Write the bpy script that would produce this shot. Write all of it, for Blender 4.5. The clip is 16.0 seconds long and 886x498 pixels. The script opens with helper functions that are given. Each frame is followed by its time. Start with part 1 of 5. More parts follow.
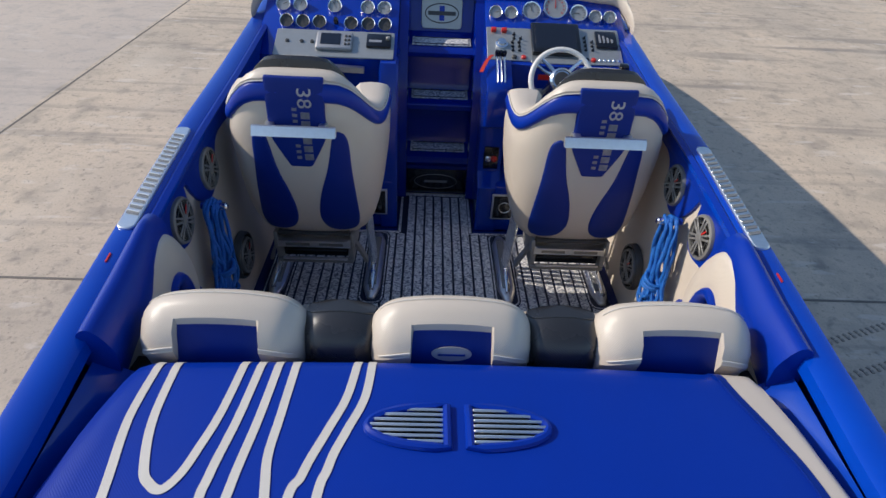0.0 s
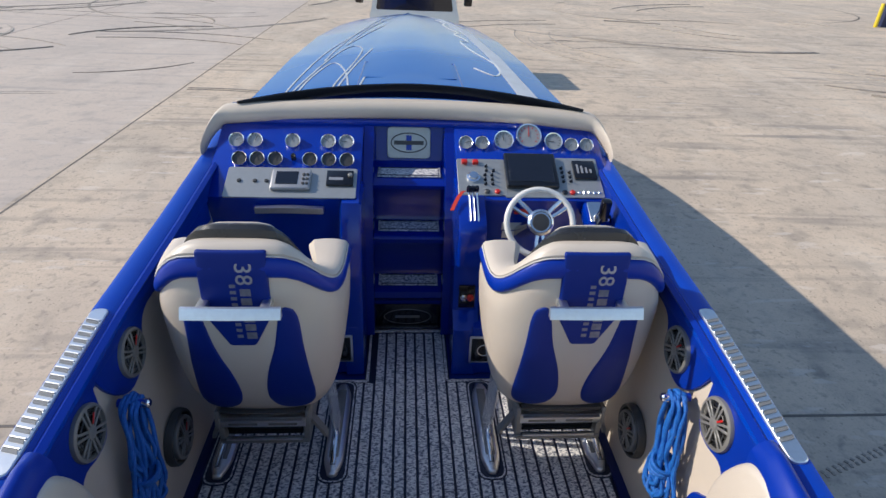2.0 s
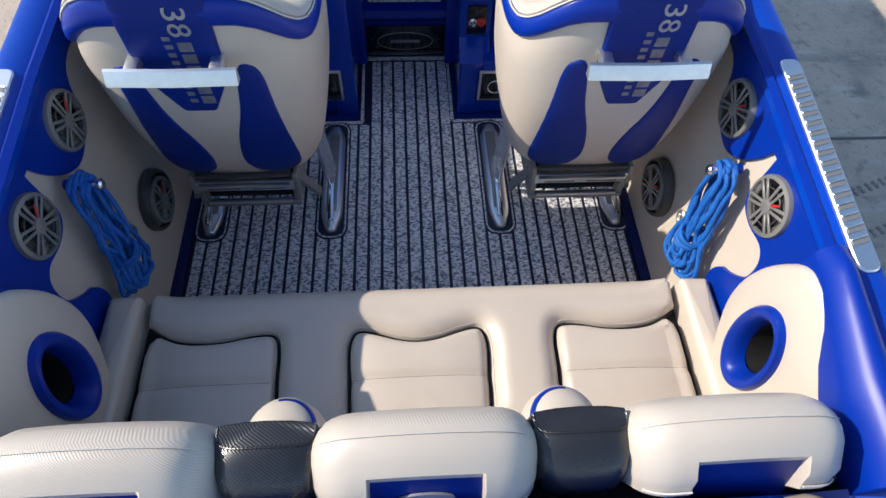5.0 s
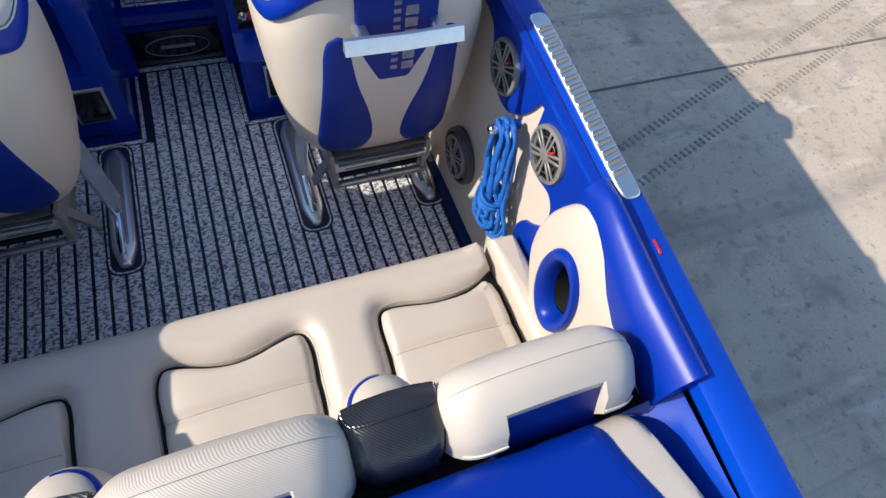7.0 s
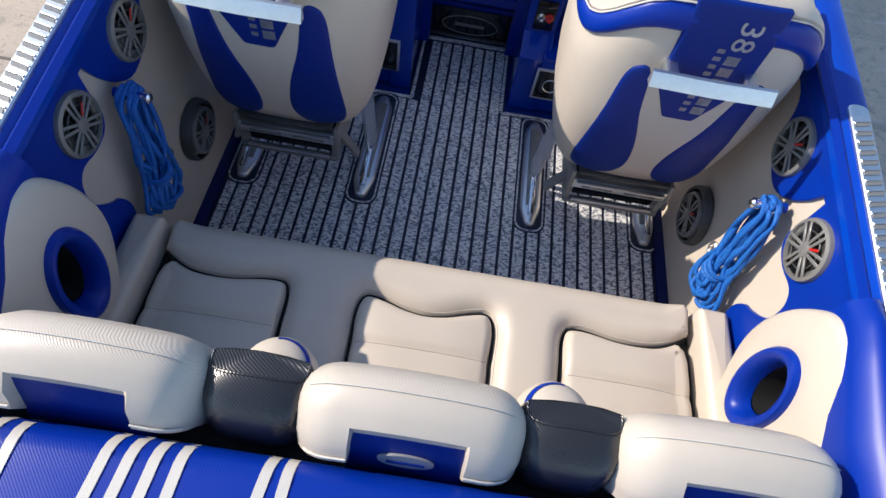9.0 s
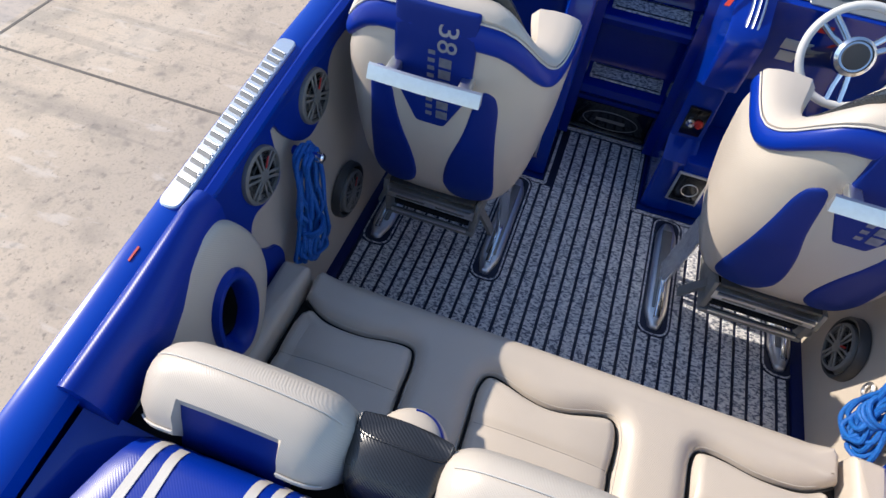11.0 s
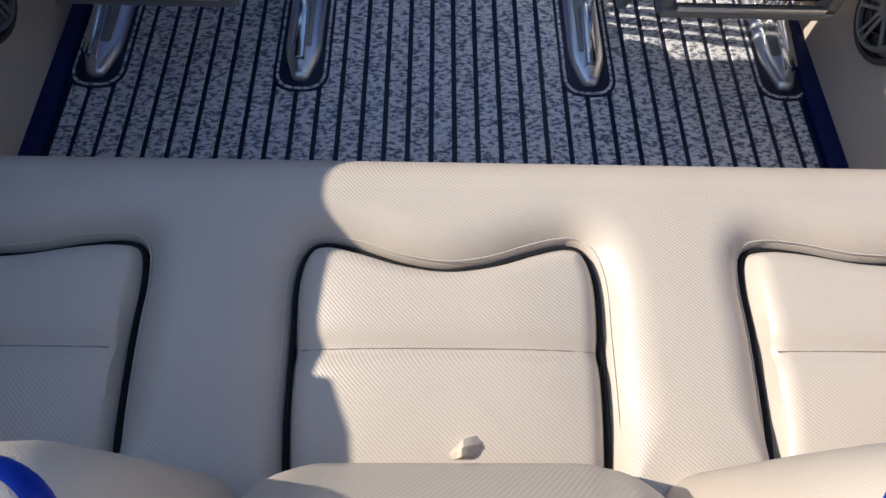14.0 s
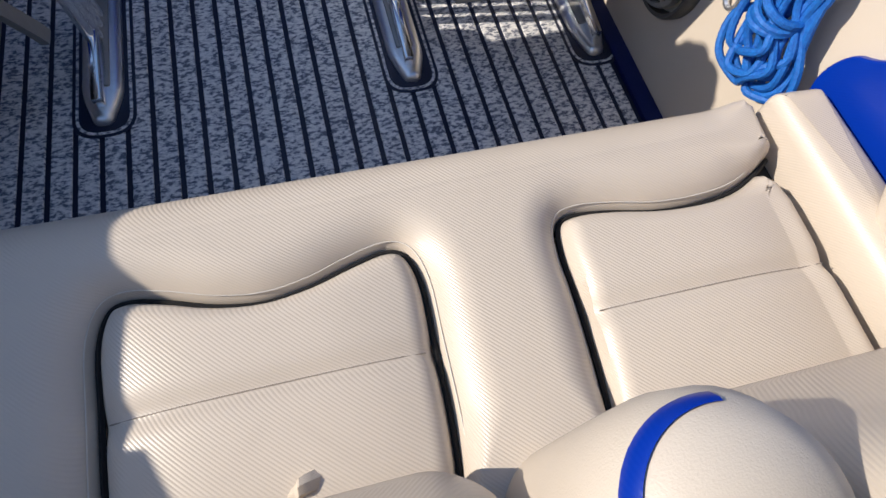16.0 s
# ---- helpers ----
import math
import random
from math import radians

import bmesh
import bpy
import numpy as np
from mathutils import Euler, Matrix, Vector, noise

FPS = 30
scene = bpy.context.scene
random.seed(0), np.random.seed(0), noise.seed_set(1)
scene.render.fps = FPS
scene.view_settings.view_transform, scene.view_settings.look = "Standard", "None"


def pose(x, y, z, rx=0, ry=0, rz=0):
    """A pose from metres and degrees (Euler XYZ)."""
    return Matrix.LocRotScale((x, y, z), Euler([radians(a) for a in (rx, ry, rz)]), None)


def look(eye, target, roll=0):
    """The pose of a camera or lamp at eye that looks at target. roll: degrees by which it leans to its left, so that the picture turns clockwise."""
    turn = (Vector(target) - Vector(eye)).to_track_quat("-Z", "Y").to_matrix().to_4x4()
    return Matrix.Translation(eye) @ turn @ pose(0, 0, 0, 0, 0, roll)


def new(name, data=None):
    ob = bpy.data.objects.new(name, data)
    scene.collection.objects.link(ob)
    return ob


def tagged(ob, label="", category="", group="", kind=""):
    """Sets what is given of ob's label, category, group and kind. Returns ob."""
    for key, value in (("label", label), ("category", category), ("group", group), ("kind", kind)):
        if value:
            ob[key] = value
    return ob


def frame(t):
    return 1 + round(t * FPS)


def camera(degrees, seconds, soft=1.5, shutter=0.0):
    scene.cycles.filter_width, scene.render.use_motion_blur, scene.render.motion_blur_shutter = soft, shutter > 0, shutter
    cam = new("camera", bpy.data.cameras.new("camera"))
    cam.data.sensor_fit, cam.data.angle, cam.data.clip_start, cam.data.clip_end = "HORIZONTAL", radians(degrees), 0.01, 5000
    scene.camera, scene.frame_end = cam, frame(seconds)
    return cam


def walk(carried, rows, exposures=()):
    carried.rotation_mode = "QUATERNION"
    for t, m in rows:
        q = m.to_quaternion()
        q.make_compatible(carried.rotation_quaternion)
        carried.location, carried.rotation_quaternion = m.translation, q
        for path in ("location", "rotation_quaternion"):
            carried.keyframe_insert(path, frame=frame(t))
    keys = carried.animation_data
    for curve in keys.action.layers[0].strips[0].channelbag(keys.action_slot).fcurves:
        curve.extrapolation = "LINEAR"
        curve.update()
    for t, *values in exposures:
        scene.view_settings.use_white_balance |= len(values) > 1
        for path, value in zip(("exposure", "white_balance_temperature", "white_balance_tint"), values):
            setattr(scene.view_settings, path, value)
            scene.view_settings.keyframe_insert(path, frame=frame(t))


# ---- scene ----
cam = camera(75.3, 16.0)
PATH = [
    (0, (-0.1, -2.576, 2.287), (-0.028, -0.964, 1.105), 3.3),
    (0.5, (-0.071, -2.471, 2.327), (0.03, -0.772, 1.277), 3.2),
    (1, (0.032, -2.315, 2.375), (0.165, -0.592, 1.368), 3.2),
    (1.5, (0.037, -2.176, 2.404), (0.172, -0.439, 1.421), 3.0),
    (2, (-0.039, -2.022, 2.442), (0.095, -0.271, 1.484), 2.5),
    (2.5, (-0.009, -1.879, 2.424), (0.131, -0.142, 1.443), 2.2),
    (3, (0.06, -1.707, 2.414), (0.161, -0.054, 1.292), 1.8),
    (3.5, (-0.017, -1.606, 2.386), (0.068, -0.111, 1.061), 1.7),
    (3.7, (-0.048, -1.586, 2.378), (0.037, -0.178, 0.961), 1.7),
    (5.8, (0.051, -1.528, 2.309), (0.246, -0.542, 0.58), 6.6),
    (6, (0.077, -1.528, 2.299), (0.368, -0.553, 0.577), 9.1),
    (6.5, (0.156, -1.54, 2.289), (0.663, -0.605, 0.596), 12.5),
    (7, (0.198, -1.547, 2.284), (0.753, -0.616, 0.603), 12.5),
    (7.5, (0.197, -1.54, 2.286), (0.757, -0.607, 0.608), 13.0),
    (8, (0.16, -1.535, 2.292), (0.704, -0.587, 0.617), 14.7),
    (8.5, (0.079, -1.544, 2.298), (0.402, -0.533, 0.603), 12.9),
    (9, (-0.024, -1.587, 2.285), (0.02, -0.55, 0.576), 11.7),
    (9.5, (-0.123, -1.631, 2.289), (-0.303, -0.603, 0.583), 9.9),
    (9.7, (-0.143, -1.643, 2.297), (-0.404, -0.602, 0.609), 8.3),
    (11.8, (-0.23, -1.518, 2.261), (-0.471, -0.311, 0.684), 4.4),
    (12, (-0.183, -1.487, 2.228), (-0.382, -0.277, 0.648), 3.6),
    (12.5, (-0.092, -1.397, 2.054), (-0.248, -0.229, 0.438), 1.0),
    (13, (-0.07, -1.263, 1.677), (-0.107, -0.111, 0.042), 0.3),
    (13.5, (-0.04, -1.175, 1.402), (-0.005, -0.259, -0.376), 1.8),
    (14, (-0.033, -1.106, 1.303), (0.02, -0.276, -0.515), 4.0),
    (14.5, (-0.034, -1.106, 1.294), (0.039, -0.292, -0.531), 5.9),
    (15, (-0.032, -1.109, 1.298), (0.046, -0.312, -0.535), 5.9),
    (15.5, (0.013, -1.099, 1.299), (0.121, -0.297, -0.531), 4.0),
    (16, (0.124, -1.098, 1.289), (0.479, -0.3, -0.51), 10.6),
]
walk(cam, [(t, look(eye, target, roll)) for t, eye, target, roll in PATH],
     exposures=[(0.0, 0.06), (2.0, 0.22), (6.0, 0.54), (12.5, 0.52), (14.0, 0.50), (16.0, 0.42)])

from mathutils.geometry import tessellate_polygon

# ---- light ----
world = bpy.data.worlds.new("sky")
scene.world = world
world.use_nodes = True
wn = world.node_tree.nodes
sky = wn.new("ShaderNodeTexSky")
sky.sky_type = "NISHITA"
sky.sun_disc = False
sky.dust_density = 0.3
sky.ozone_density = 2.2
sky.sun_elevation = radians(34.7)
SUN = Vector((-1.43, 0.21, 1.0))
sky.sun_rotation = math.atan2(SUN.x, SUN.y)
world.node_tree.links.new(sky.outputs[0], wn["Background"].inputs[0])
wn["Background"].inputs[1].default_value = 0.15
sun = new("sun", bpy.data.lights.new("sun", "SUN"))
sun.data.energy = 3.9
sun.data.angle = radians(0.5)
sun.data.color = (1.0, 0.91, 0.80)
sun.matrix_world = look(SUN * 20, (0, 0, 0))


# ---- materials ----
def material(name, colour, rough=0.5, metal=0.0, coat=0.0, colour2=None, scale=8.0, mix=0.5, bump=0.0, bump_scale=200.0, detail=6.0):
    """A surface whose colour wanders between two tones and whose relief is fine grain."""
    m = bpy.data.materials.new(name)
    m.use_nodes = True
    n, l = m.node_tree.nodes, m.node_tree.links
    b = n["Principled BSDF"]
    b.inputs["Roughness"].default_value = rough
    b.inputs["Metallic"].default_value = metal
    b.inputs["Coat Weight"].default_value = coat
    b.inputs["Coat Roughness"].default_value = 0.05
    tc = n.new("ShaderNodeTexCoord")
    nz = n.new("ShaderNodeTexNoise")
    nz.inputs["Scale"].default_value = scale
    nz.inputs["Detail"].default_value = detail
    l.new(tc.outputs["Object"], nz.inputs["Vector"])
    ramp = n.new("ShaderNodeMapRange")
    ramp.inputs["From Min"].default_value, ramp.inputs["From Max"].default_value = 0.35, 0.7
    ramp.inputs["To Max"].default_value = mix
    l.new(nz.outputs["Fac"], ramp.inputs["Value"])
    mx = n.new("ShaderNodeMix")
    mx.data_type = "RGBA"
    mx.inputs["A"].default_value = (*colour, 1)
    mx.inputs["B"].default_value = (*(colour2 or [c * 0.8 for c in colour]), 1)
    l.new(ramp.outputs[0], mx.inputs["Factor"])
    l.new(mx.outputs["Result"], b.inputs["Base Color"])
    rr = n.new("ShaderNodeMapRange")
    rr.inputs["To Min"].default_value, rr.inputs["To Max"].default_value = rough * 0.8, min(1.0, rough * 1.25)
    l.new(nz.outputs["Fac"], rr.inputs["Value"])
    l.new(rr.outputs[0], b.inputs["Roughness"])
    if bump:
        n2 = n.new("ShaderNodeTexNoise")
        n2.inputs["Scale"].default_value = bump_scale
        l.new(tc.outputs["Object"], n2.inputs["Vector"])
        bp = n.new("ShaderNodeBump")
        bp.inputs["Strength"].default_value = bump
        bp.inputs["Distance"].default_value = 0.002
        l.new(n2.outputs["Fac"], bp.inputs["Height"])
        l.new(bp.outputs[0], b.inputs["Normal"])
    return m


def woven(name, colour, rough=0.42, size=0.006, strength=0.35, spec=0.45):
    """Carbon-look marine vinyl: twill ribs that run slantwise, with slight uneven tone."""
    m = material(name, colour, rough, scale=5, mix=0.35, colour2=[c * 0.86 for c in colour])
    n, l = m.node_tree.nodes, m.node_tree.links
    tc = n.new("ShaderNodeTexCoord")
    w1 = n.new("ShaderNodeTexWave")
    w1.wave_type, w1.bands_direction = "BANDS", "DIAGONAL"
    w1.inputs["Scale"].default_value = 0.314 / size
    l.new(tc.outputs["Object"], w1.inputs["Vector"])
    nz = n.new("ShaderNodeTexNoise")
    nz.inputs["Scale"].default_value = 14
    l.new(tc.outputs["Object"], nz.inputs["Vector"])
    ad = n.new("ShaderNodeMath")
    ad.operation = "MULTIPLY_ADD"
    ad.inputs[1].default_value = 1.4
    l.new(nz.outputs["Fac"], ad.inputs[0])
    l.new(w1.outputs["Fac"], ad.inputs[2])
    bp = n.new("ShaderNodeBump")
    bp.inputs["Strength"].default_value = strength
    bp.inputs["Distance"].default_value = 0.0012
    l.new(ad.outputs[0], bp.inputs["Height"])
    l.new(bp.outputs[0], n["Principled BSDF"].inputs["Normal"])
    n["Principled BSDF"].inputs["Specular IOR Level"].default_value = spec
    return m


GEL = material("blue_gelcoat", (0.0005, 0.052, 0.42), 0.17, coat=0.35, colour2=(0.001, 0.030, 0.33), scale=3, mix=0.6)
GEL_DECK = material("deck_gelcoat", (0.0003, 0.092, 0.36), 0.14, coat=0.0, colour2=(0.0003, 0.078, 0.32), scale=1.5, mix=0.6)
GEL_DECK.node_tree.nodes["Principled BSDF"].inputs["Specular IOR Level"].default_value = 0.10
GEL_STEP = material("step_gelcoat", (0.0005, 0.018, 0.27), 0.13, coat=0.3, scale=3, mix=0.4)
GEL_DASH = material("dash_gelcoat", (0.0003, 0.030, 0.33), 0.15, coat=0.3, colour2=(0.0005, 0.020, 0.26), scale=3, mix=0.6)
for m in (GEL, GEL_STEP, GEL_DASH):
    m.node_tree.nodes["Principled BSDF"].inputs["Specular IOR Level"].default_value = 0.35
BLUE = woven("blue_vinyl", (0.0005, 0.027, 0.30), 0.33, 0.004, 0.09, 0.30)
NAVY = woven("navy_vinyl", (0.001, 0.020, 0.20), 0.45, 0.004, 0.15, 0.25)
NAVY_DARK = woven("dark_navy_vinyl", (0.002, 0.008, 0.075), 0.45, 0.004, 0.15, 0.3)
BEIGE = woven("beige_vinyl", (0.59, 0.515, 0.43), 0.36, 0.0036, 0.25, 0.55)
BEIGE_PLAIN = material("beige_smooth_vinyl", (0.585, 0.508, 0.418), 0.5, colour2=(0.53, 0.465, 0.39), scale=6, mix=0.5, bump=0.25, bump_scale=500)
BLACK = woven("black_vinyl", (0.022, 0.022, 0.024), 0.27, 0.005, 0.3, 0.7)
RUBBER = material("black_rubber", (0.012, 0.012, 0.014), 0.55, bump=0.2)
GLOSS_BLACK = material("gloss_black", (0.006, 0.006, 0.008), 0.12, coat=0.5)
CHROME = material("chrome", (0.85, 0.86, 0.88), 0.16, 1.0, scale=20, mix=0.25)
ALU = material("brushed_aluminium", (0.80, 0.81, 0.82), 0.36, 1.0, scale=60, mix=0.3, bump=0.1, bump_scale=300)
PANEL = material("grey_dash_panel", (0.42, 0.43, 0.42), 0.38, 0.6, scale=30, mix=0.3)
GREY = material("grey_plastic", (0.27, 0.265, 0.25), 0.42, 0.4, scale=40, mix=0.3)
DARK_GREY = material("dark_grey_plastic", (0.05, 0.05, 0.05), 0.45, scale=40, mix=0.3)
WHITE = material("white_gelcoat", (0.72, 0.70, 0.66), 0.3, coat=0.4, scale=6, mix=0.3)
STRIPE = material("stripe_vinyl", (0.62, 0.58, 0.52), 0.45, scale=12, mix=0.4, bump=0.2)
RED = material("red_plastic", (0.55, 0.02, 0.015), 0.35)
ORANGE = material("orange_red_strap", (0.75, 0.06, 0.03), 0.5)
ROPE = material("blue_rope", (0.006, 0.14, 0.50), 0.6, colour2=(0.004, 0.08, 0.36), scale=120, mix=0.9, bump=0.9, bump_scale=260)
PAD_BLACK = material("mat_groove_rubber", (0.007, 0.012, 0.036), 0.5)
SEAM_SHADE = material("seam_shade_line", (0.28, 0.24, 0.20), 0.8, bump=0.5)
THREAD = material("thread", (0.66, 0.62, 0.56), 0.7, bump=0.5)
SCREEN = material("dark_glass", (0.008, 0.010, 0.018), 0.08, coat=0.6)
# near-black that stands in for deep shade in pockets and gaps
RECESS_SHADE = material("recess_shade_black", (0.004, 0.004, 0.005), 0.9)
SILVER = material("silver_print", (0.42, 0.42, 0.43), 0.4, 0.5)
SILVER_DIM = material("worn_silver_print", (0.27, 0.27, 0.30), 0.4, 0.4, colour2=(0.10, 0.11, 0.17), scale=30, mix=0.6)
DIAL = material("dial_face", (0.35, 0.36, 0.36), 0.35, 0.3, scale=60, mix=0.3)
PALE = material("pale_print", (0.50, 0.52, 0.55), 0.4)
YELLOW = material("yellow_paint", (0.70, 0.52, 0.02), 0.45)
SLATE = material("navy_paint", (0.02, 0.03, 0.09), 0.4)

# speckled foam matting
MAT = material("speckled_foam_mat", (0.36, 0.35, 0.35), 0.85, scale=4, mix=0.25)
mn, ml = MAT.node_tree.nodes, MAT.node_tree.links
mtc = mn.new("ShaderNodeTexCoord")
vor = mn.new("ShaderNodeTexNoise")
vor.inputs["Scale"].default_value = 82
vor.inputs["Detail"].default_value = 2.0
vor.inputs["Roughness"].default_value = 0.62
mst = mn.new("ShaderNodeMapping")
mst.inputs["Scale"].default_value = (0.75, 1.35, 1)
ml.new(mtc.outputs["Object"], mst.inputs["Vector"])
ml.new(mst.outputs[0], vor.inputs["Vector"])
cr = mn.new("ShaderNodeValToRGB")
cr.color_ramp.interpolation = "CONSTANT"
cr.color_ramp.elements[0].color = (0.15, 0.16, 0.20, 1)
cr.color_ramp.elements[0].position = 0.0
cr.color_ramp.elements[1].color = (0.36, 0.37, 0.41, 1)
cr.color_ramp.elements[1].position = 0.42
el = cr.color_ramp.elements.new(0.475)
el.color = (0.61, 0.605, 0.60, 1)
el = cr.color_ramp.elements.new(0.57)
el.color = (0.78, 0.76, 0.74, 1)
ml.new(vor.outputs["Fac"], cr.inputs[0])
ml.new(cr.outputs[0], mn["Principled BSDF"].inputs["Base Color"])

# weathered concrete
CONCRETE = material("concrete", (0.62, 0.497, 0.368), 0.85, colour2=(0.43, 0.362, 0.288), scale=0.35, mix=0.9, bump=0.5, bump_scale=40, detail=9)
cn, cl = CONCRETE.node_tree.nodes, CONCRETE.node_tree.links
ctc = cn.new("ShaderNodeTexCoord")
base_mix = [x for x in cn if x.bl_idname == "ShaderNodeMix"][0]
last = base_mix.outputs["Result"]
for sc, lo, hi, tone, amount, stretch in ((2.2, 0.52, 0.75, (0.30, 0.255, 0.205), 0.8, (1, 1, 1)), (9.0, 0.56, 0.72, (0.25, 0.215, 0.18), 0.65, (1, 1, 1)),
                                          (0.8, 0.58, 0.70, (0.20, 0.18, 0.16), 0.65, (0.25, 2.2, 1)), (45.0, 0.5, 0.8, (0.24, 0.22, 0.19), 0.45, (1, 1, 1)),
                                          (0.5, 0.55, 0.75, (0.66, 0.565, 0.45), 0.65, (1.6, 0.5, 1)),
                                          (1.6, 0.60, 0.66, (0.27, 0.235, 0.20), 0.35, (0.12, 3.0, 1)), (3.1, 0.62, 0.68, (0.70, 0.63, 0.55), 0.4, (0.5, 1.6, 1)), (20.0, 0.62, 0.70, (0.20, 0.17, 0.14), 0.6, (1, 1, 1))):
    mp = cn.new("ShaderNodeMapping")
    mp.inputs["Scale"].default_value = stretch
    mp.inputs["Rotation"].default_value = (0, 0, sc)
    cl.new(ctc.outputs["Object"], mp.inputs["Vector"])
    nz = cn.new("ShaderNodeTexNoise")
    nz.inputs["Scale"].default_value, nz.inputs["Detail"].default_value = sc, 8
    cl.new(mp.outputs[0], nz.inputs["Vector"])
    mr = cn.new("ShaderNodeMapRange")
    mr.inputs["From Min"].default_value, mr.inputs["From Max"].default_value, mr.inputs["To Max"].default_value = lo, hi, amount
    cl.new(nz.outputs["Fac"], mr.inputs["Value"])
    mx = cn.new("ShaderNodeMix")
    mx.data_type = "RGBA"
    mx.inputs["B"].default_value = (*tone, 1)
    cl.new(mr.outputs[0], mx.inputs["Factor"])
    cl.new(last, mx.inputs["A"])
    last = mx.outputs["Result"]
# the slabs beyond the port joint were poured from a greyer mix
sx = cn.new("ShaderNodeSeparateXYZ")
cl.new(ctc.outputs["Object"], sx.inputs[0])
lt = cn.new("ShaderNodeMath")
lt.operation = "LESS_THAN"
lt.inputs[1].default_value = -6.1
cl.new(sx.outputs[0], lt.inputs[0])
am = cn.new("ShaderNodeMath")
am.operation = "MULTIPLY"
am.inputs[1].default_value = 0.45
cl.new(lt.outputs[0], am.inputs[0])
mx = cn.new("ShaderNodeMix")
mx.data_type = "RGBA"
mx.inputs["B"].default_value = (0.47, 0.415, 0.385, 1)
cl.new(am.outputs[0], mx.inputs["Factor"])
cl.new(last, mx.inputs["A"])
cl.new(mx.outputs["Result"], cn["Principled BSDF"].inputs["Base Color"])
JOINT = material("joint_filler", (0.16, 0.14, 0.12), 0.9, scale=3, mix=0.6)
TREAD_MARK = material("tread_mark", (0.23, 0.20, 0.17), 0.9, colour2=(0.36, 0.31, 0.26), scale=4, mix=1.0)
TYRE_MARK = material("tyre_mark", (0.27, 0.24, 0.21), 0.9, colour2=(0.46, 0.40, 0.33), scale=5, mix=1.0)


# ---- building blocks ----
def thing(name, label, category, at=(0, 0, 0), group="", kind=""):
    ob = new(name)
    ob.empty_display_size = 0.05
    ob.location = at
    return tagged(ob, label, category, group, kind)


def part(name, bm, mat, parent=None, label="", smooth=True):
    me = bpy.data.meshes.new(name)
    bmesh.ops.recalc_face_normals(bm, faces=bm.faces)
    bm.to_mesh(me)
    bm.free()
    me.materials.append(mat)
    ob = new(name, me)
    if smooth:
        for p in me.polygons:
            p.use_smooth = True
        me.set_sharp_from_angle(angle=radians(38))
    if parent:
        ob.parent = parent
    if label:
        tagged(ob, label)
    return ob


def rbox(sx, sy, sz, m=None, bevel=0.01, seg=2, bm=None):
    """A box with rounded edges, centred, in the pose m."""
    out = bm or bmesh.new()
    b = bmesh.new()
    bmesh.ops.create_cube(b, size=1)
    for v in b.verts:
        v.co = Vector((v.co.x * sx, v.co.y * sy, v.co.z * sz))
    if bevel:
        bmesh.ops.bevel(b, geom=b.edges[:], offset=min(bevel, 0.45 * min(sx, sy, sz)), segments=seg, affect="EDGES", profile=0.5)
    if m:
        b.transform(m)
    if not bm:
        return b
    join(out, b)
    return out


def join(bm, other):
    me = bpy.data.meshes.new("tmp")
    other.to_mesh(me)
    other.free()
    bm.from_mesh(me)
    bpy.data.meshes.remove(me)
    return bm


def loft(rings, closed=True, caps=True):
    """A skin over rings of equally many points."""
    bm = bmesh.new()
    vs = [[bm.verts.new(p) for p in r] for r in rings]
    k = len(rings[0])
    for a, b in zip(vs, vs[1:]):
        for i in range(k if closed else k - 1):
            bm.faces.new((a[i], a[(i + 1) % k], b[(i + 1) % k], b[i]))
    if caps and closed:
        bm.faces.new(vs[0][::-1])
        bm.faces.new(vs[-1])
    return bm


def lathe(profile, n=24, m=None):
    """A turned form about z from (radius, height) pairs."""
    rings = [[(r * math.cos(2 * math.pi * i / n), r * math.sin(2 * math.pi * i / n), z) for i in range(n)] for r, z in profile]
    bm = loft(rings)
    if m:
        bm.transform(m)
    return bm


def tube(points, r, n=8, closed=False):
    """A round bar along points."""
    pts = [Vector(p) for p in points]
    rings, up = [], Vector((0.13, 0.21, 0.97))
    for i, p in enumerate(pts):
        a = pts[i - 1] if i or closed else p
        b = pts[(i + 1) % len(pts)] if i < len(pts) - 1 or closed else p
        d = (b - a).normalized()
        u = (up - d * up.dot(d)).normalized()
        w = d.cross(u)
        up = u
        rr = r(i / (len(pts) - 1)) if callable(r) else r
        rings.append([p + rr * (math.cos(2 * math.pi * k / n) * u + math.sin(2 * math.pi * k / n) * w) for k in range(n)])
    if closed:
        rings.append(rings[0])
        return loft(rings, caps=False)
    return loft(rings)


def curve(points, per=8, closed=False):
    """A smooth line through control points (Catmull-Rom)."""
    p = [Vector(q) for q in points]
    n = len(p)
    out = []
    for i in range(n if closed else n - 1):
        a, b, c, d = (p[(i + k) % n] if closed else p[min(max(i + k, 0), n - 1)] for k in (-1, 0, 1, 2))
        for j in range(per):
            t = j / per
            out.append(0.5 * (2 * b + (c - a) * t + (2 * a - 5 * b + 4 * c - d) * t * t + (3 * b - a - 3 * c + d) * t ** 3))
    if not closed:
        out.append(p[-1])
    return out


def round_poly(points, r, seg=5):
    """Corner points to an outline with rounded corners."""
    out, n = [], len(points)
    for i in range(n):
        p, a, b = Vector(points[i]), Vector(points[i - 1]), Vector(points[(i + 1) % n])
        u, w = (a - p), (b - p)
        k = min(r, 0.45 * u.length, 0.45 * w.length)
        s, e = p + u.normalized() * k, p + w.normalized() * k
        for j in range(seg + 1):
            t = j / seg
            out.append((1 - t) ** 2 * s + 2 * t * (1 - t) * p + t * t * e)
    return out


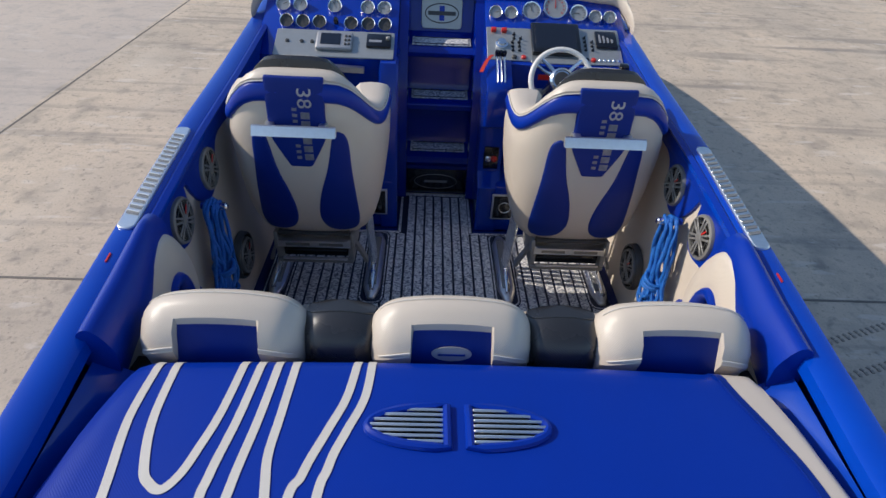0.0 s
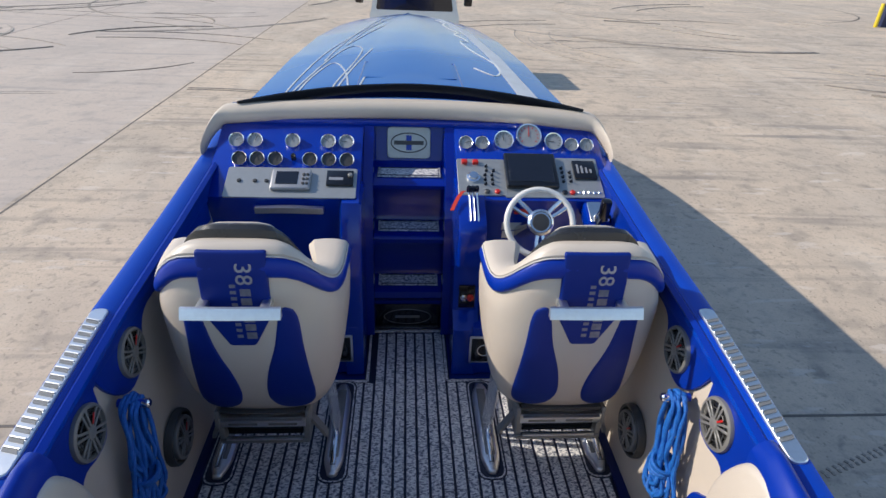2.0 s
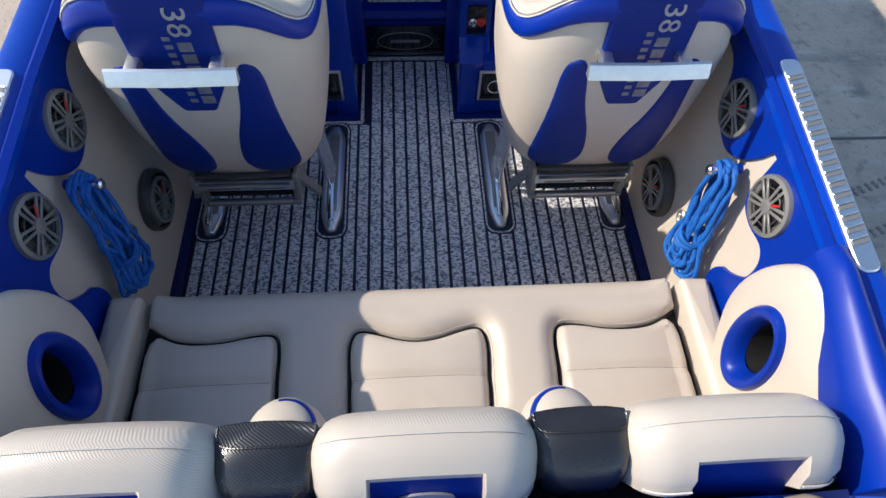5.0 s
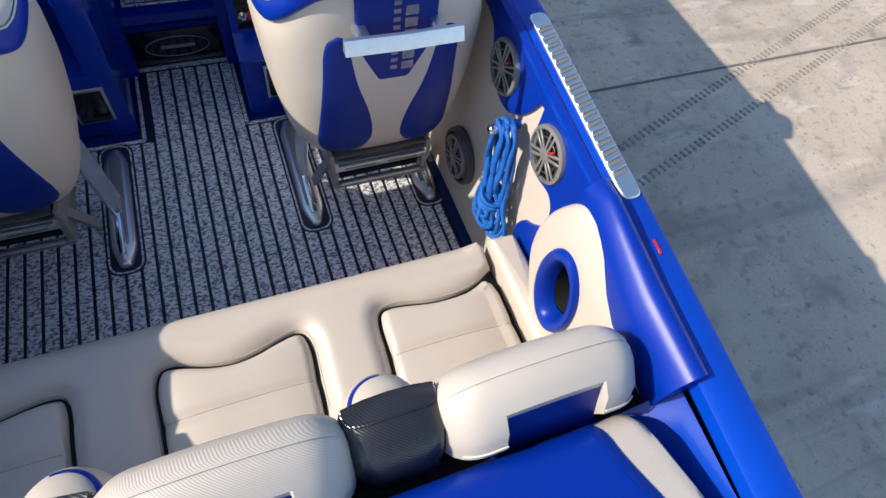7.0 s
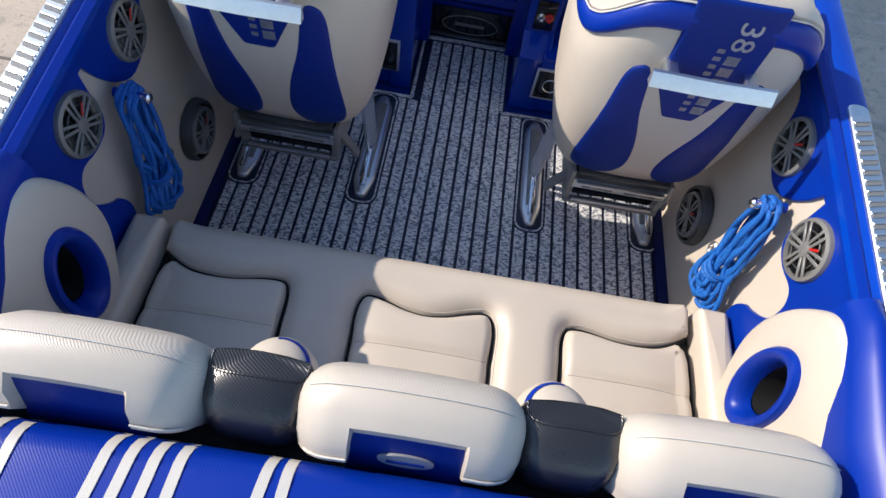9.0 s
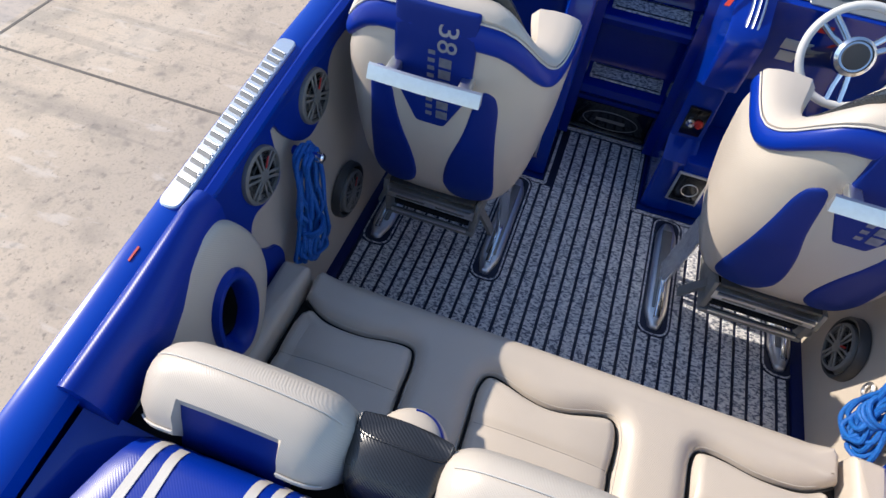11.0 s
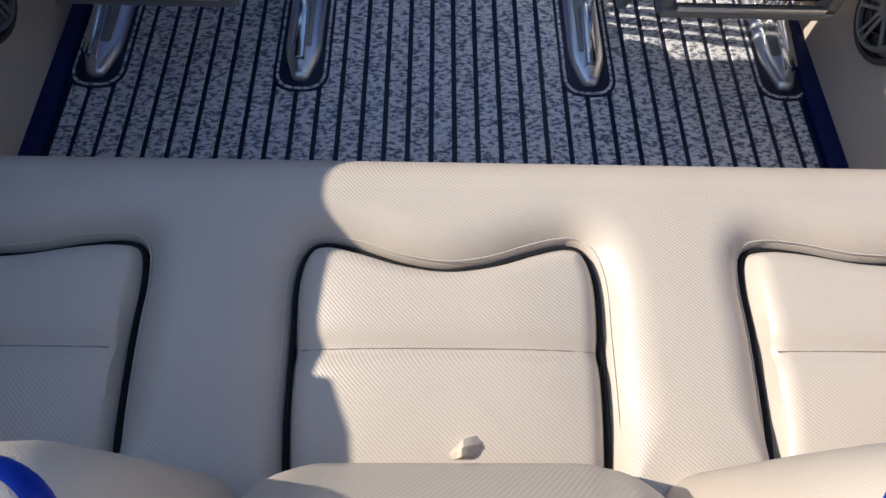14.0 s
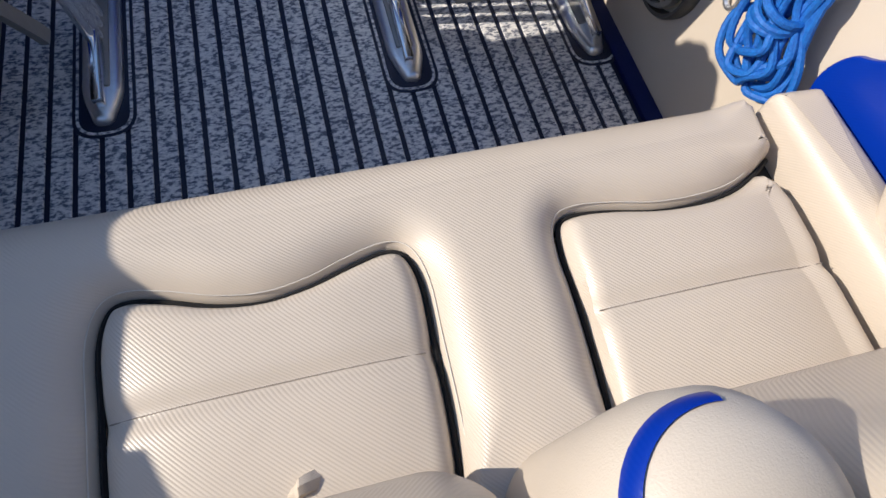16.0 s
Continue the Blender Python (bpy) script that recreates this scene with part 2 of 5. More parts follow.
def resample(points, step):
    out, n = [], len(points)
    for i in range(n):
        a, b = Vector(points[i]), Vector(points[(i + 1) % n])
        k = max(1, int((b - a).length / step + 0.5))
        out += [a.lerp(b, j / k) for j in range(k)]
    return out


def inset(points, d):
    """The outline moved inwards by d (points run counter-clockwise)."""
    n, out = len(points), []
    area = sum(points[i - 1][0] * points[i][1] - points[i][0] * points[i - 1][1] for i in range(n))
    sgn = 1 if area > 0 else -1
    for i in range(n):
        t = Vector(points[(i + 1) % n]) - Vector(points[i - 1])
        nrm = Vector((-t.y, t.x)).normalized() * sgn if t.length else Vector((0, 0))
        out.append(Vector(points[i]) + nrm * d)
    return out


def pad(outline, height, edge=0.02, crown=0.0, place=None, base=0.0, steps=5, rings=5):
    """An upholstered pad over a flat outline: round edge, then swelling by crown to the middle. place maps (x, y, h) to the world."""
    pts = [Vector(p) for p in outline]
    place = place or (lambda x, y, h: (x, y, h))
    cx, cy = sum(p.x for p in pts) / len(pts), sum(p.y for p in pts) / len(pts)
    levels = [(pts, base)]
    for j in range(steps + 1):
        a = j / steps * math.pi / 2
        levels.append((inset(pts, edge * (1 - math.cos(a))), base + height - edge + edge * math.sin(a)))
    last = levels[-1][0]
    for j in range(1, rings):
        t = j / rings
        levels.append(([p.lerp(Vector((cx, cy)), t) for p in last], base + height + crown * (1 - (1 - t) ** 2)))
    bm = bmesh.new()
    vs = [[bm.verts.new(place(p.x, p.y, h)) for p in ring] for ring, h in levels]
    k = len(pts)
    for a, b in zip(vs, vs[1:]):
        for i in range(k):
            bm.faces.new((a[i], a[(i + 1) % k], b[(i + 1) % k], b[i]))
    top = bm.verts.new(place(cx, cy, base + height + crown))
    for i in range(k):
        bm.faces.new((vs[-1][i], vs[-1][(i + 1) % k], top))
    return bm


def fill(bm, ring, flat):
    """Closes a ring of vertices by triangles, worked out in its own plane."""
    for tri in tessellate_polygon([[Vector((p[0], p[1], 0)) for p in flat]]):
        if len(set(tri)) == 3:
            try:
                bm.faces.new([ring[i] for i in tri])
            except ValueError:
                pass


def plate(outline, h0, h1, place=None, edge=0.0):
    """A flat sheet of any outline between two heights, with a small bevelled rim."""
    place = place or (lambda x, y, h: (x, y, h))
    bm = bmesh.new()
    rings = [(outline, h0), (outline, h1 - edge), (inset(outline, edge), h1)] if edge else [(outline, h0), (outline, h1)]
    vs = [[bm.verts.new(place(p[0], p[1], h)) for p in o] for o, h in rings]
    k = len(outline)
    for a, b in zip(vs, vs[1:]):
        for i in range(k):
            bm.faces.new((a[i], a[(i + 1) % k], b[(i + 1) % k], b[i]))
    for ring, (o, h) in ((vs[-1], rings[-1]), (vs[0], rings[0])):
        fill(bm, ring, o)
    return bm


def ribbon(points, width, h0, h1, place=None):
    """A flat band of a given width along a line in the plane."""
    pts = [Vector(p) for p in points]
    left, right = [], []
    for i, p in enumerate(pts):
        t = pts[min(i + 1, len(pts) - 1)] - pts[max(i - 1, 0)]
        n = Vector((-t.y, t.x)).normalized() * (width(i / (len(pts) - 1)) if callable(width) else width) / 2
        left.append(p + n)
        right.append(p - n)
    place = place or (lambda x, y, h: (x, y, h))
    rings = [[place(a.x, a.y, h0), place(a.x, a.y, h1), place(b.x, b.y, h1), place(b.x, b.y, h0)] for a, b in zip(left, right)]
    return loft(rings)


def broad_band(points, width, h, place, n=8):
    """A painted or sewn band that follows a crowned surface across its width."""
    pts = [Vector(p) for p in points]
    rings = []
    for i, p in enumerate(pts):
        t = pts[min(i + 1, len(pts) - 1)] - pts[max(i - 1, 0)]
        w = width(i / (len(pts) - 1)) if callable(width) else width
        nn = Vector((-t.y, t.x)).normalized() * w
        row = [p + nn * (0.5 - k / n) for k in range(n + 1)]
        rings.append([place(q.x, q.y, h) for q in row] + [place(q.x, q.y, -0.01) for q in row[::-1]])
    return loft(rings)


def lerp_table(table, y):
    if y <= table[0][0]:
        return table[0][1:]
    for a, b in zip(table, table[1:]):
        if y <= b[0]:
            t = (y - a[0]) / (b[0] - a[0])
            t = t * t * (3 - 2 * t) if len(a) > 9 else t
            return [u + (w - u) * t for u, w in zip(a[1:], b[1:])]
    return table[-1][1:]


# ---- ground ----
GROUND = -1.415
bm = bmesh.new()
bmesh.ops.create_grid(bm, x_segments=60, y_segments=60, size=1500, matrix=pose(0, 0, GROUND))
ground = tagged(part("ground", bm, CONCRETE), "weathered pale concrete yard with tyre marks and stains", "ground", kind="structure")
joints = thing("ground_joint", "dark filled joint between concrete slabs", "joint", kind="structure")
for x in (-24, -15, -6.1):
    part("joint", ribbon([(x, -40), (x + 0.1, 10), (x, 90)], 0.035, GROUND - 0.01, GROUND + 0.003), JOINT, joints)
for y in (-17, -7.6, 1.75):
    part("joint", ribbon([(-60, y), (0, y + 0.04), (60, y)], 0.03, GROUND - 0.01, GROUND + 0.004), JOINT, joints)
bm = bmesh.new()
rnd = random.Random(7)
for i in range(80):
    side = -1 if i % 2 else 1
    cx, cy = side * rnd.uniform(4.5, 26), rnd.uniform(4, 44)
    r, a0, sweep = rnd.uniform(2, 12), rnd.uniform(0, 6.3), rnd.uniform(0.3, 1.6)
    for off in (0, rnd.choice((0.2, 1.6, 0.0))):
        pts = [(cx + (r + off) * math.cos(a0 + sweep * k / 16), cy + (r + off) * 0.9 * math.sin(a0 + sweep * k / 16)) for k in range(17)]
        wd = rnd.uniform(0.03, 0.13)
        if any(abs(px) < 13 and py < 4.5 for px, py in pts):
            continue
        join(bm, ribbon(pts, lambda t, wd=wd: wd * (0.15 + math.sin(math.pi * t)), GROUND - 0.01, GROUND + 0.004 + 0.0004 * i))
tagged(part("tyre_marks", bm, TYRE_MARK), "curved dark tyre skid marks on the concrete", "tyre marks", kind="stuff")
# two rows of tread prints that cross the boat's shadow
bm = bmesh.new()
for x0, y0, x1, y1 in ((3.3, 1.05, 9.5, 3.2), (3.2, 0.62, 9.6, 2.75)):
    a, b = Vector((x0, y0, 0)), Vector((x1, y1, 0))
    d = (b - a).normalized()
    yaw = math.degrees(math.atan2(d.y, d.x))
    for k in range(int((b - a).length / 0.075)):
        p = a + d * 0.075 * k
        for s in (-0.024, 0.024):
            join(bm, plate([Vector(q) for q in ((-0.013, -0.017), (0.013, -0.017), (0.013, 0.017), (-0.013, 0.017))], -0.004, 0.004,
                           lambda x, y, h, p=p, s=s, yaw=yaw: tuple(pose(p.x, p.y, GROUND + 0.004, 0, 0, yaw + 20 * (1 if s > 0 else -1)) @ Vector((x, y + s, h)))))
tagged(part("tread_prints", bm, TREAD_MARK), "faint rows of tyre tread prints on the concrete", "tyre marks", kind="stuff")

# ---- speedboat: hull, deck and liner ----
SHEER = [(-3.2, 1.09, 0.97), (-1.7, 1.15, 1.03), (-1.36, 1.17, 1.05), (-0.9, 1.195, 1.08), (-0.15, 1.235, 1.125), (0.6, 1.245, 1.17),
         (1.3, 1.25, 1.235), (1.7, 1.25, 1.28), (2.6, 1.215, 1.29), (4.2, 1.215, 1.275), (6.0, 1.19, 1.22), (7.6, 1.07, 1.15), (8.6, 0.90, 1.10), (9.6, 0.60, 1.05), (10.3, 0.28, 1.02), (10.6, 0.05, 1.0)]


def sheer(y):
    return lerp_table(SHEER, y)


boat = thing("speedboat", "long blue offshore speedboat hull with glossy gelcoat", "boat")
ys = [-3.2 + 0.1 * i for i in range(139)]
rings = []
for y in ys:
    w, z = sheer(y)
    k = max(0.0, (y - 3.5) / 7.1)
    keel = -0.95 + 1.7 * k * k
    chine_w, chine_z = w * 0.965, -0.35 + 0.9 * k * k
    half = [(w - 0.015, z - 0.06), (w, z - 0.02), (w + 0.01, z - 0.09), (w * 0.995, z - 0.35), (chine_w, chine_z), (0.02, keel)]
    rings.append([(a, y, b) for a, b in half] + [(-a, y, b) for a, b in half[::-1]])
part("hull", loft([[(r[0][0] * 0.98, *r[0][1:])] + r + [(r[-1][0] * 0.98, *r[-1][1:])] for r in rings], closed=False), GEL, boat)
part("transom", plate([Vector((p[0], p[2])) for p in rings[0]], 0.0, 0.04, lambda x, z, h: (x, -3.2 - h, z)), GEL, boat)
# gunwale cap, one each side of the cockpit
for s in (-1, 1):
    rings = []
    for i in range(60):
        y = -3.2 + 4.9 * i / 59
        w, z = sheer(y)
        sec = [(w, z - 0.05), (w + 0.012, z - 0.02), (w + 0.006, z - 0.004), (w - 0.01, z), (w - 0.072, z - 0.003), (w - 0.095, z - 0.02), (w - 0.10, z - 0.06)]
        rings.append([(s * a, y, b) for a, b in sec])
    part("gunwale", loft(rings), GEL, boat)
    # pale rub strip along the outer edge
    part("rub_strip", tube([(s * (sheer(y)[0] + 0.014), y, sheer(y)[1] - 0.035) for y in [-3.1 + 0.15 * i for i in range(91)]], 0.009, 6), ALU, boat, "thin bright metal rub strip")


def deck_z(x, y):
    w, z = sheer(y)
    return z + 0.10 * (1 - min(1, abs(x) / max(w, 0.01)) ** 2) * min(1, max(0.15, (10.6 - y) / 2.0))


rings = []
for i in range(76):
    y = 1.74 + 8.82 * i / 75
    w, z = sheer(y)
    top = [(w * (k / 16 - 1), y, deck_z(w * (k / 16 - 1), y)) for k in range(33)]
    rings.append(top + [(w, y, z - 0.06), (-w, y, z - 0.06)])
part("foredeck", loft(rings), GEL_DECK, boat, "lighter blue glossy foredeck")


def on_deck(x, y, h):
    return (x, y, deck_z(x, y) + h)


# pale band, hatch outline, raised spine and scroll lines on the foredeck
part("deck_band", broad_band([(lerp_table([(1.7, 0.96), (2.6, 0.94), (4.4, 0.90), (6.5, 0.80), (8.3, 0.60), (9.6, 0.36)], y)[0], y) for y in [1.75 + 0.2 * i for i in range(39)]],
                         lambda t: 0.17 - 0.08 * t, 0.004, on_deck), PALE, boat, "pale grey-blue painted band")
for pts in ([(-0.42, 2.1), (-0.36, 3.0), (-0.24, 3.9), (-0.12, 4.9), (-0.02, 5.7), (-0.16, 5.2), (-0.34, 4.2), (-0.52, 3.0), (-0.60, 2.0)],
            [(-0.62, 2.0), (-0.60, 2.6), (-0.52, 3.3), (-0.50, 3.9), (-0.62, 4.1), (-0.74, 3.7), (-0.86, 2.9), (-0.95, 2.0)],
            [(-0.98, 1.9), (-0.94, 3.0), (-0.84, 4.0), (-0.60, 5.4), (-0.36, 6.6), (-0.20, 7.4)],
            [(-0.70, 4.2), (-0.58, 5.2), (-0.44, 6.1), (-0.32, 6.4), (-0.34, 5.9), (-0.48, 5.2), (-0.70, 4.2)],
            [(-0.82, 3.4), (-0.72, 4.6), (-0.52, 6.2), (-0.30, 7.6)],
            [(-0.46, 2.2), (-0.56, 2.9), (-0.72, 3.3), (-0.84, 2.8), (-0.88, 2.1)]):
    part("scroll_line", ribbon([(p.x, p.y) for p in curve([(a, 2 + (b - 2) * 1.25, 0) for a, b in pts], 6)], 0.014, 0.001, 0.005, on_deck), PALE, boat, "pale scroll pinstripe")
part("spine", loft([[(w * c, y, deck_z(0, y) - 0.004 + 0.026 * (1 - c * c) * min(1, (y - 2.85) / 1.5)) for c in (-1, -0.6, -0.2, 0.2, 0.6, 1)] + [(w, y, deck_z(0, y) - 0.05), (-w, y, deck_z(0, y) - 0.05)]
                    for y, w in [(2.9 + 0.33 * i, 0.36 * (1 - ((i / 23) ** 3)) + 0.03) for i in range(24)]]), GEL_DECK, boat)
HATCH_RIM = [Vector(p) for p in ((-0.42, 2.3), (0.42, 2.3), (0.42, 3.6), (-0.42, 3.6))]
for a, b in zip(HATCH_RIM, HATCH_RIM[1:] + HATCH_RIM[:1]):
    part("hatch_seam", ribbon([a, b], 0.014, 0.001, 0.005, on_deck), GEL_STEP, boat)
part("bow_script", ribbon([(p.x, 2 + (p.y - 2) * 1.25) for p in curve([(0.60, 3.2, 0), (0.78, 3.0, 0), (0.86, 3.4, 0), (0.70, 4.0, 0), (0.62, 4.6, 0), (0.72, 4.7, 0), (0.66, 5.0, 0), (0.60, 5.2, 0), (0.66, 5.4, 0), (0.58, 5.8, 0), (0.52, 6.2, 0), (0.56, 6.5, 0), (0.46, 7.0, 0)], 8)],
                          0.018, 0.001, 0.006, on_deck), WHITE, boat, "white flourish painted on the deck")

# cockpit sole
sole = tagged(part("floor", rbox(2.26, 2.8, 0.06, pose(0, 0.05, -0.045), 0.0), NAVY), "dark blue cockpit floor round the mat", "floor", kind="structure")
LINER = 1.11


def liner(z):
    """Half width of the cockpit lining, which flares towards the gunwale."""
    return 1.088 + 0.062 * z


for s, nm in ((-1, "wall_port"), (1, "wall_starboard")):
    wall = tagged(part(nm, loft([[(s * (liner(z) + d), y, z) for z in (-0.02, 0.3, 0.6, 0.9, 1.04) for d in (0.0,)] + [(s * (liner(z) + 0.05), y, z) for z in (1.04, -0.02)] for y in (-0.85, 0.0, 0.8, 1.65)]), BEIGE_PLAIN), "beige vinyl lined cockpit side", "wall", kind="structure")

    def on_side(y, z, h, s=s):
        return (s * (liner(z) - h), y, z)
    low = [(0.98, 0.98), (0.5, 1.0), (0.15, 1.02), (0.02, 0.99), (-0.03, 0.90), (-0.08, 0.84), (-0.14, 0.805), (-0.22, 0.80), (-0.30, 0.85), (-0.36, 0.93), (-0.405, 1.02),
           (-0.415, 0.93), (-0.415, 0.83), (-0.45, 0.78), (-0.52, 0.765), (-0.60, 0.775), (-0.645, 0.74), (-0.655, 0.67), (-0.63, 0.62), (-0.585, 0.575), (-0.55, 0.55), (-0.53, 0.50), (-0.535, 0.45),
           (-0.57, 0.40), (-0.74, 0.38)]
    line = [Vector((p.x, p.y)) for p in curve([(a, b, 0) for a, b in low], 3)]
    outline = line + [Vector(p) for p in ((-0.85, 0.40), (-0.9, 0.8), (-0.88, 1.06), (-0.3, 1.075), (0.3, 1.08), (0.98, 1.09))]
    part("flame_panel", plate(outline, -0.004, 0.016, on_side, 0.003), BLUE, wall, "blue vinyl panel with a flame-shaped lower edge")
    # padded coaming roll along the top
    rings = []
    for i in range(40):
        y = -0.95 + 2.45 * i / 39
        w, z = sheer(y)
        o = w - 0.085
        sec = [(o, z - 0.03), (o + 0.002, z - 0.012), (o - 0.012, z - 0.004), (o - 0.035, z - 0.012), (liner(z) - 0.020, z - 0.045), (liner(z) - 0.026, z - 0.085), (liner(z) - 0.020, z - 0.125), (liner(z) + 0.01, z - 0.14), (max(o, liner(z) + 0.02), z - 0.12)]
        rings.append([(s * a, y, b) for a, b in sec])
    part("coaming_roll", loft(rings), BLUE, wall)
    # blue strip where the side meets the floor
    part("floor_strip", loft([[(s * 1.045, y, -0.012), (s * 1.047, y, 0.016), (s * 1.06, y, 0.026), (s * 1.125, y, 0.034), (s * 1.13, y, -0.012)] for y in (-1.0, 0.2, 1.0)]), NAVY_DARK, wall)

# foam mat, planks with recessed dark seams
mat = thing("floor_mat", "grey speckled foam deck mat with black plank seams", "mat")
base = [Vector(p) for p in ((-1.045, -0.75), (1.045, -0.75), (1.045, 0.74), (0.25, 0.74), (0.25, 1.245), (-0.28, 1.245), (-0.28, 0.74), (-1.045, 0.74))]
part("backing", plate(base, -0.014, 0.003), PAD_BLACK, mat)
PITCH = 0.0635
for k in range(-17, 17):
    x0, x1 = 0.036 + k * PITCH + 0.007, 0.036 + (k + 1) * PITCH - 0.007
    x0, x1 = max(x0, -1.03), min(x1, 1.03)
    if x1 - x0 < 0.01:
        continue
    y1 = 1.20 if (x0 > -0.25 and x1 < 0.225) else 0.70
    part("plank", plate([Vector(p) for p in ((x0, -0.74), (x1, -0.74), (x1, y1), (x0, y1))], 0.0, 0.008, None, 0.002), MAT, mat)
# border lines round the console feet and the front edge
for pts in ([(-0.262, 0.72), (-0.262, 1.225), (0.232, 1.225), (0.232, 0.72)], [(-0.975, 0.72), (-0.262, 0.72)], [(0.232, 0.72), (0.975, 0.72)]):
    part("border", ribbon(pts, 0.018, 0.0, 0.009), MAT, mat)
# inlaid loops round the seat rails
for cx in (-0.97, -0.40, 0.425, 0.995):
    for hw, h, mt in ((0.080, 0.0090, PAD_BLACK), (0.071, 0.0098, MAT), (0.063, 0.0106, PAD_BLACK)):
        ol = resample(round_poly([(cx - hw, 0.045 - hw), (cx + hw, 0.045 - hw), (cx + hw, 0.64 + hw), (cx - hw, 0.64 + hw)], hw, 10), 0.06)
        part("rail_loop", plate([p for p in ol if abs(p.x) < 1.2], 0.004, h), mt, mat)

# ---- engine hatch pad ----
def hatch_half(y):
    return lerp_table([(-3.1, 1.05), (-2.4, 1.06), (-1.9, 1.06), (-1.6, 1.02), (-1.46, 0.985), (-1.37, 0.95)], y)[0]


def hatch_z(x, y):
    u = min(1.0, abs(x) / hatch_half(y))
    f = min(1.0, max(0.0, (-1.364 - y) / 0.06))
    return 0.885 + 0.09 * math.sqrt(max(0.0, 1 - (1 - f) ** 2)) + 0.03 * (1 - u * u) - 0.16 * max(0.0, (u - 0.94) / 0.06) ** 2


hatch = thing("engine_hatch", "blue vinyl sun pad on the engine hatch with white stripes", "engine hatch", (0, 0, 0))
rings = []
for y in [-1.364, -1.366, -1.370, -1.377, -1.388, -1.405, -1.43, -1.465] + [-1.5 - 0.07 * i for i in range(24)]:
    h = hatch_half(y)
    top = [(h * (k / 24 - 1), y, hatch_z(h * (k / 24 - 1), y)) for k in range(49)]
    rings.append(top + [(h, y, 0.72), (-h, y, 0.72)])
part("cover", loft(rings), BLUE, hatch)


def on_hatch(x, y, h):
    return (x, y, hatch_z(x, y) + h)


for pts in ([(-0.855, -1.367), (-0.865, -1.55), (-0.86, -1.65), (-0.83, -1.85), (-0.80, -2.2), (-0.78, -3.0)],
            [(-0.805, -1.367), (-0.80, -1.60), (-0.765, -1.75), (-0.735, -1.795), (-0.70, -1.81), (-0.67, -1.77), (-0.65, -1.70), (-0.625, -1.58), (-0.605, -1.367)],
            [(-0.555, -1.367), (-0.575, -1.60), (-0.60, -1.78), (-0.605, -1.95), (-0.60, -3.0)],
            [(-0.505, -1.367), (-0.52, -1.60), (-0.54, -1.80), (-0.545, -2.0), (-0.55, -3.0)],
            [(-0.455, -1.367), (-0.465, -1.60), (-0.47, -1.72), (-0.455, -1.82), (-0.43, -2.0), (-0.42, -3.0)],
            [(-0.275, -1.367), (-0.295, -1.53), (-0.335, -1.65), (-0.375, -1.77), (-0.405, -1.95), (-0.41, -3.0)],
            [(-0.235, -1.367), (-0.245, -1.53), (-0.285, -1.65), (-0.315, -1.75), (-0.335, -1.95), (-0.34, -3.0)]):
    part("stripe", ribbon([(p.x, p.y) for p in curve([(a, b, 0) for a, b in pts], 10)], 0.0235, 0.0005, 0.003, on_hatch), STRIPE, hatch, "white inlaid stripe")
edge_band = [(p.x, p.y) for p in curve([(0.885, -1.367, 0), (0.90, -1.47, 0), (0.945, -1.62, 0), (0.985, -1.80, 0), (1.0, -2.1, 0), (1.0, -3.0, 0)], 8)]
part("side_band", broad_band(edge_band, lambda t: 0.155 - 0.05 * min(1, t * 2.0), 0.004, on_hatch), BEIGE, hatch, "beige vinyl side band")
part("band_piping", ribbon([(x - 0.086 + 0.025 * min(1, 2.0 * i / (len(edge_band) - 1)), y) for i, (x, y) in enumerate(edge_band)], 0.022, 0.0005, 0.007, on_hatch), NAVY, hatch)
# two half-oval louvred vents
for s in (-1, 1):
    rim = [(0.0, -0.065)] + [(0.21 * math.cos(a), 0.065 * math.sin(a)) for a in [math.pi * (-0.5 + k / 20) for k in range(21)]]
    rim = [Vector((0.01 + s * (0.03 + max(0, x)), -1.628 + y)) for x, y in rim[1:]]
    vent = part("vent_rim", tube([on_hatch(p.x, p.y, 0.004) for p in rim], 0.013, 8, closed=True), BLUE, hatch)
    part("vent_well", plate(rim, 0.0005, 0.004, on_hatch), GLOSS_BLACK, hatch)
    for k in range(7):
        yy = -0.05 + k * 0.0165
        ln = 0.195 * math.sqrt(max(0.02, 1 - (yy / 0.062) ** 2))
        c = 0.01 + s * (0.04 + ln / 2)
        part("louvre", rbox(ln, 0.009, 0.006, pose(c, -1.628 + yy, hatch_z(c, -1.628) + 0.010, 30), 0.002, 1), ALU, hatch, "bright metal louvre")
# dark ledges either side of the pad; near-black sheet as the gap's shade in front of it
for s in (-1, 1):
    part("ledge", loft([[(s * (hatch_half(y) - 0.03), y, 0.74), (s * (hatch_half(y) - 0.03), y, 0.86), (s * (sheer(y)[0] - 0.09), y, 0.945), (s * (sheer(y)[0] - 0.09), y, 0.74)] for y in (-3.1, -2.4, -1.9, -1.6, -1.36)]), GEL, boat)
part("gap_shade_sheet", rbox(2.1, 0.14, 0.04, pose(0, -1.335, 0.84), 0.005), RECESS_SHADE, boat)

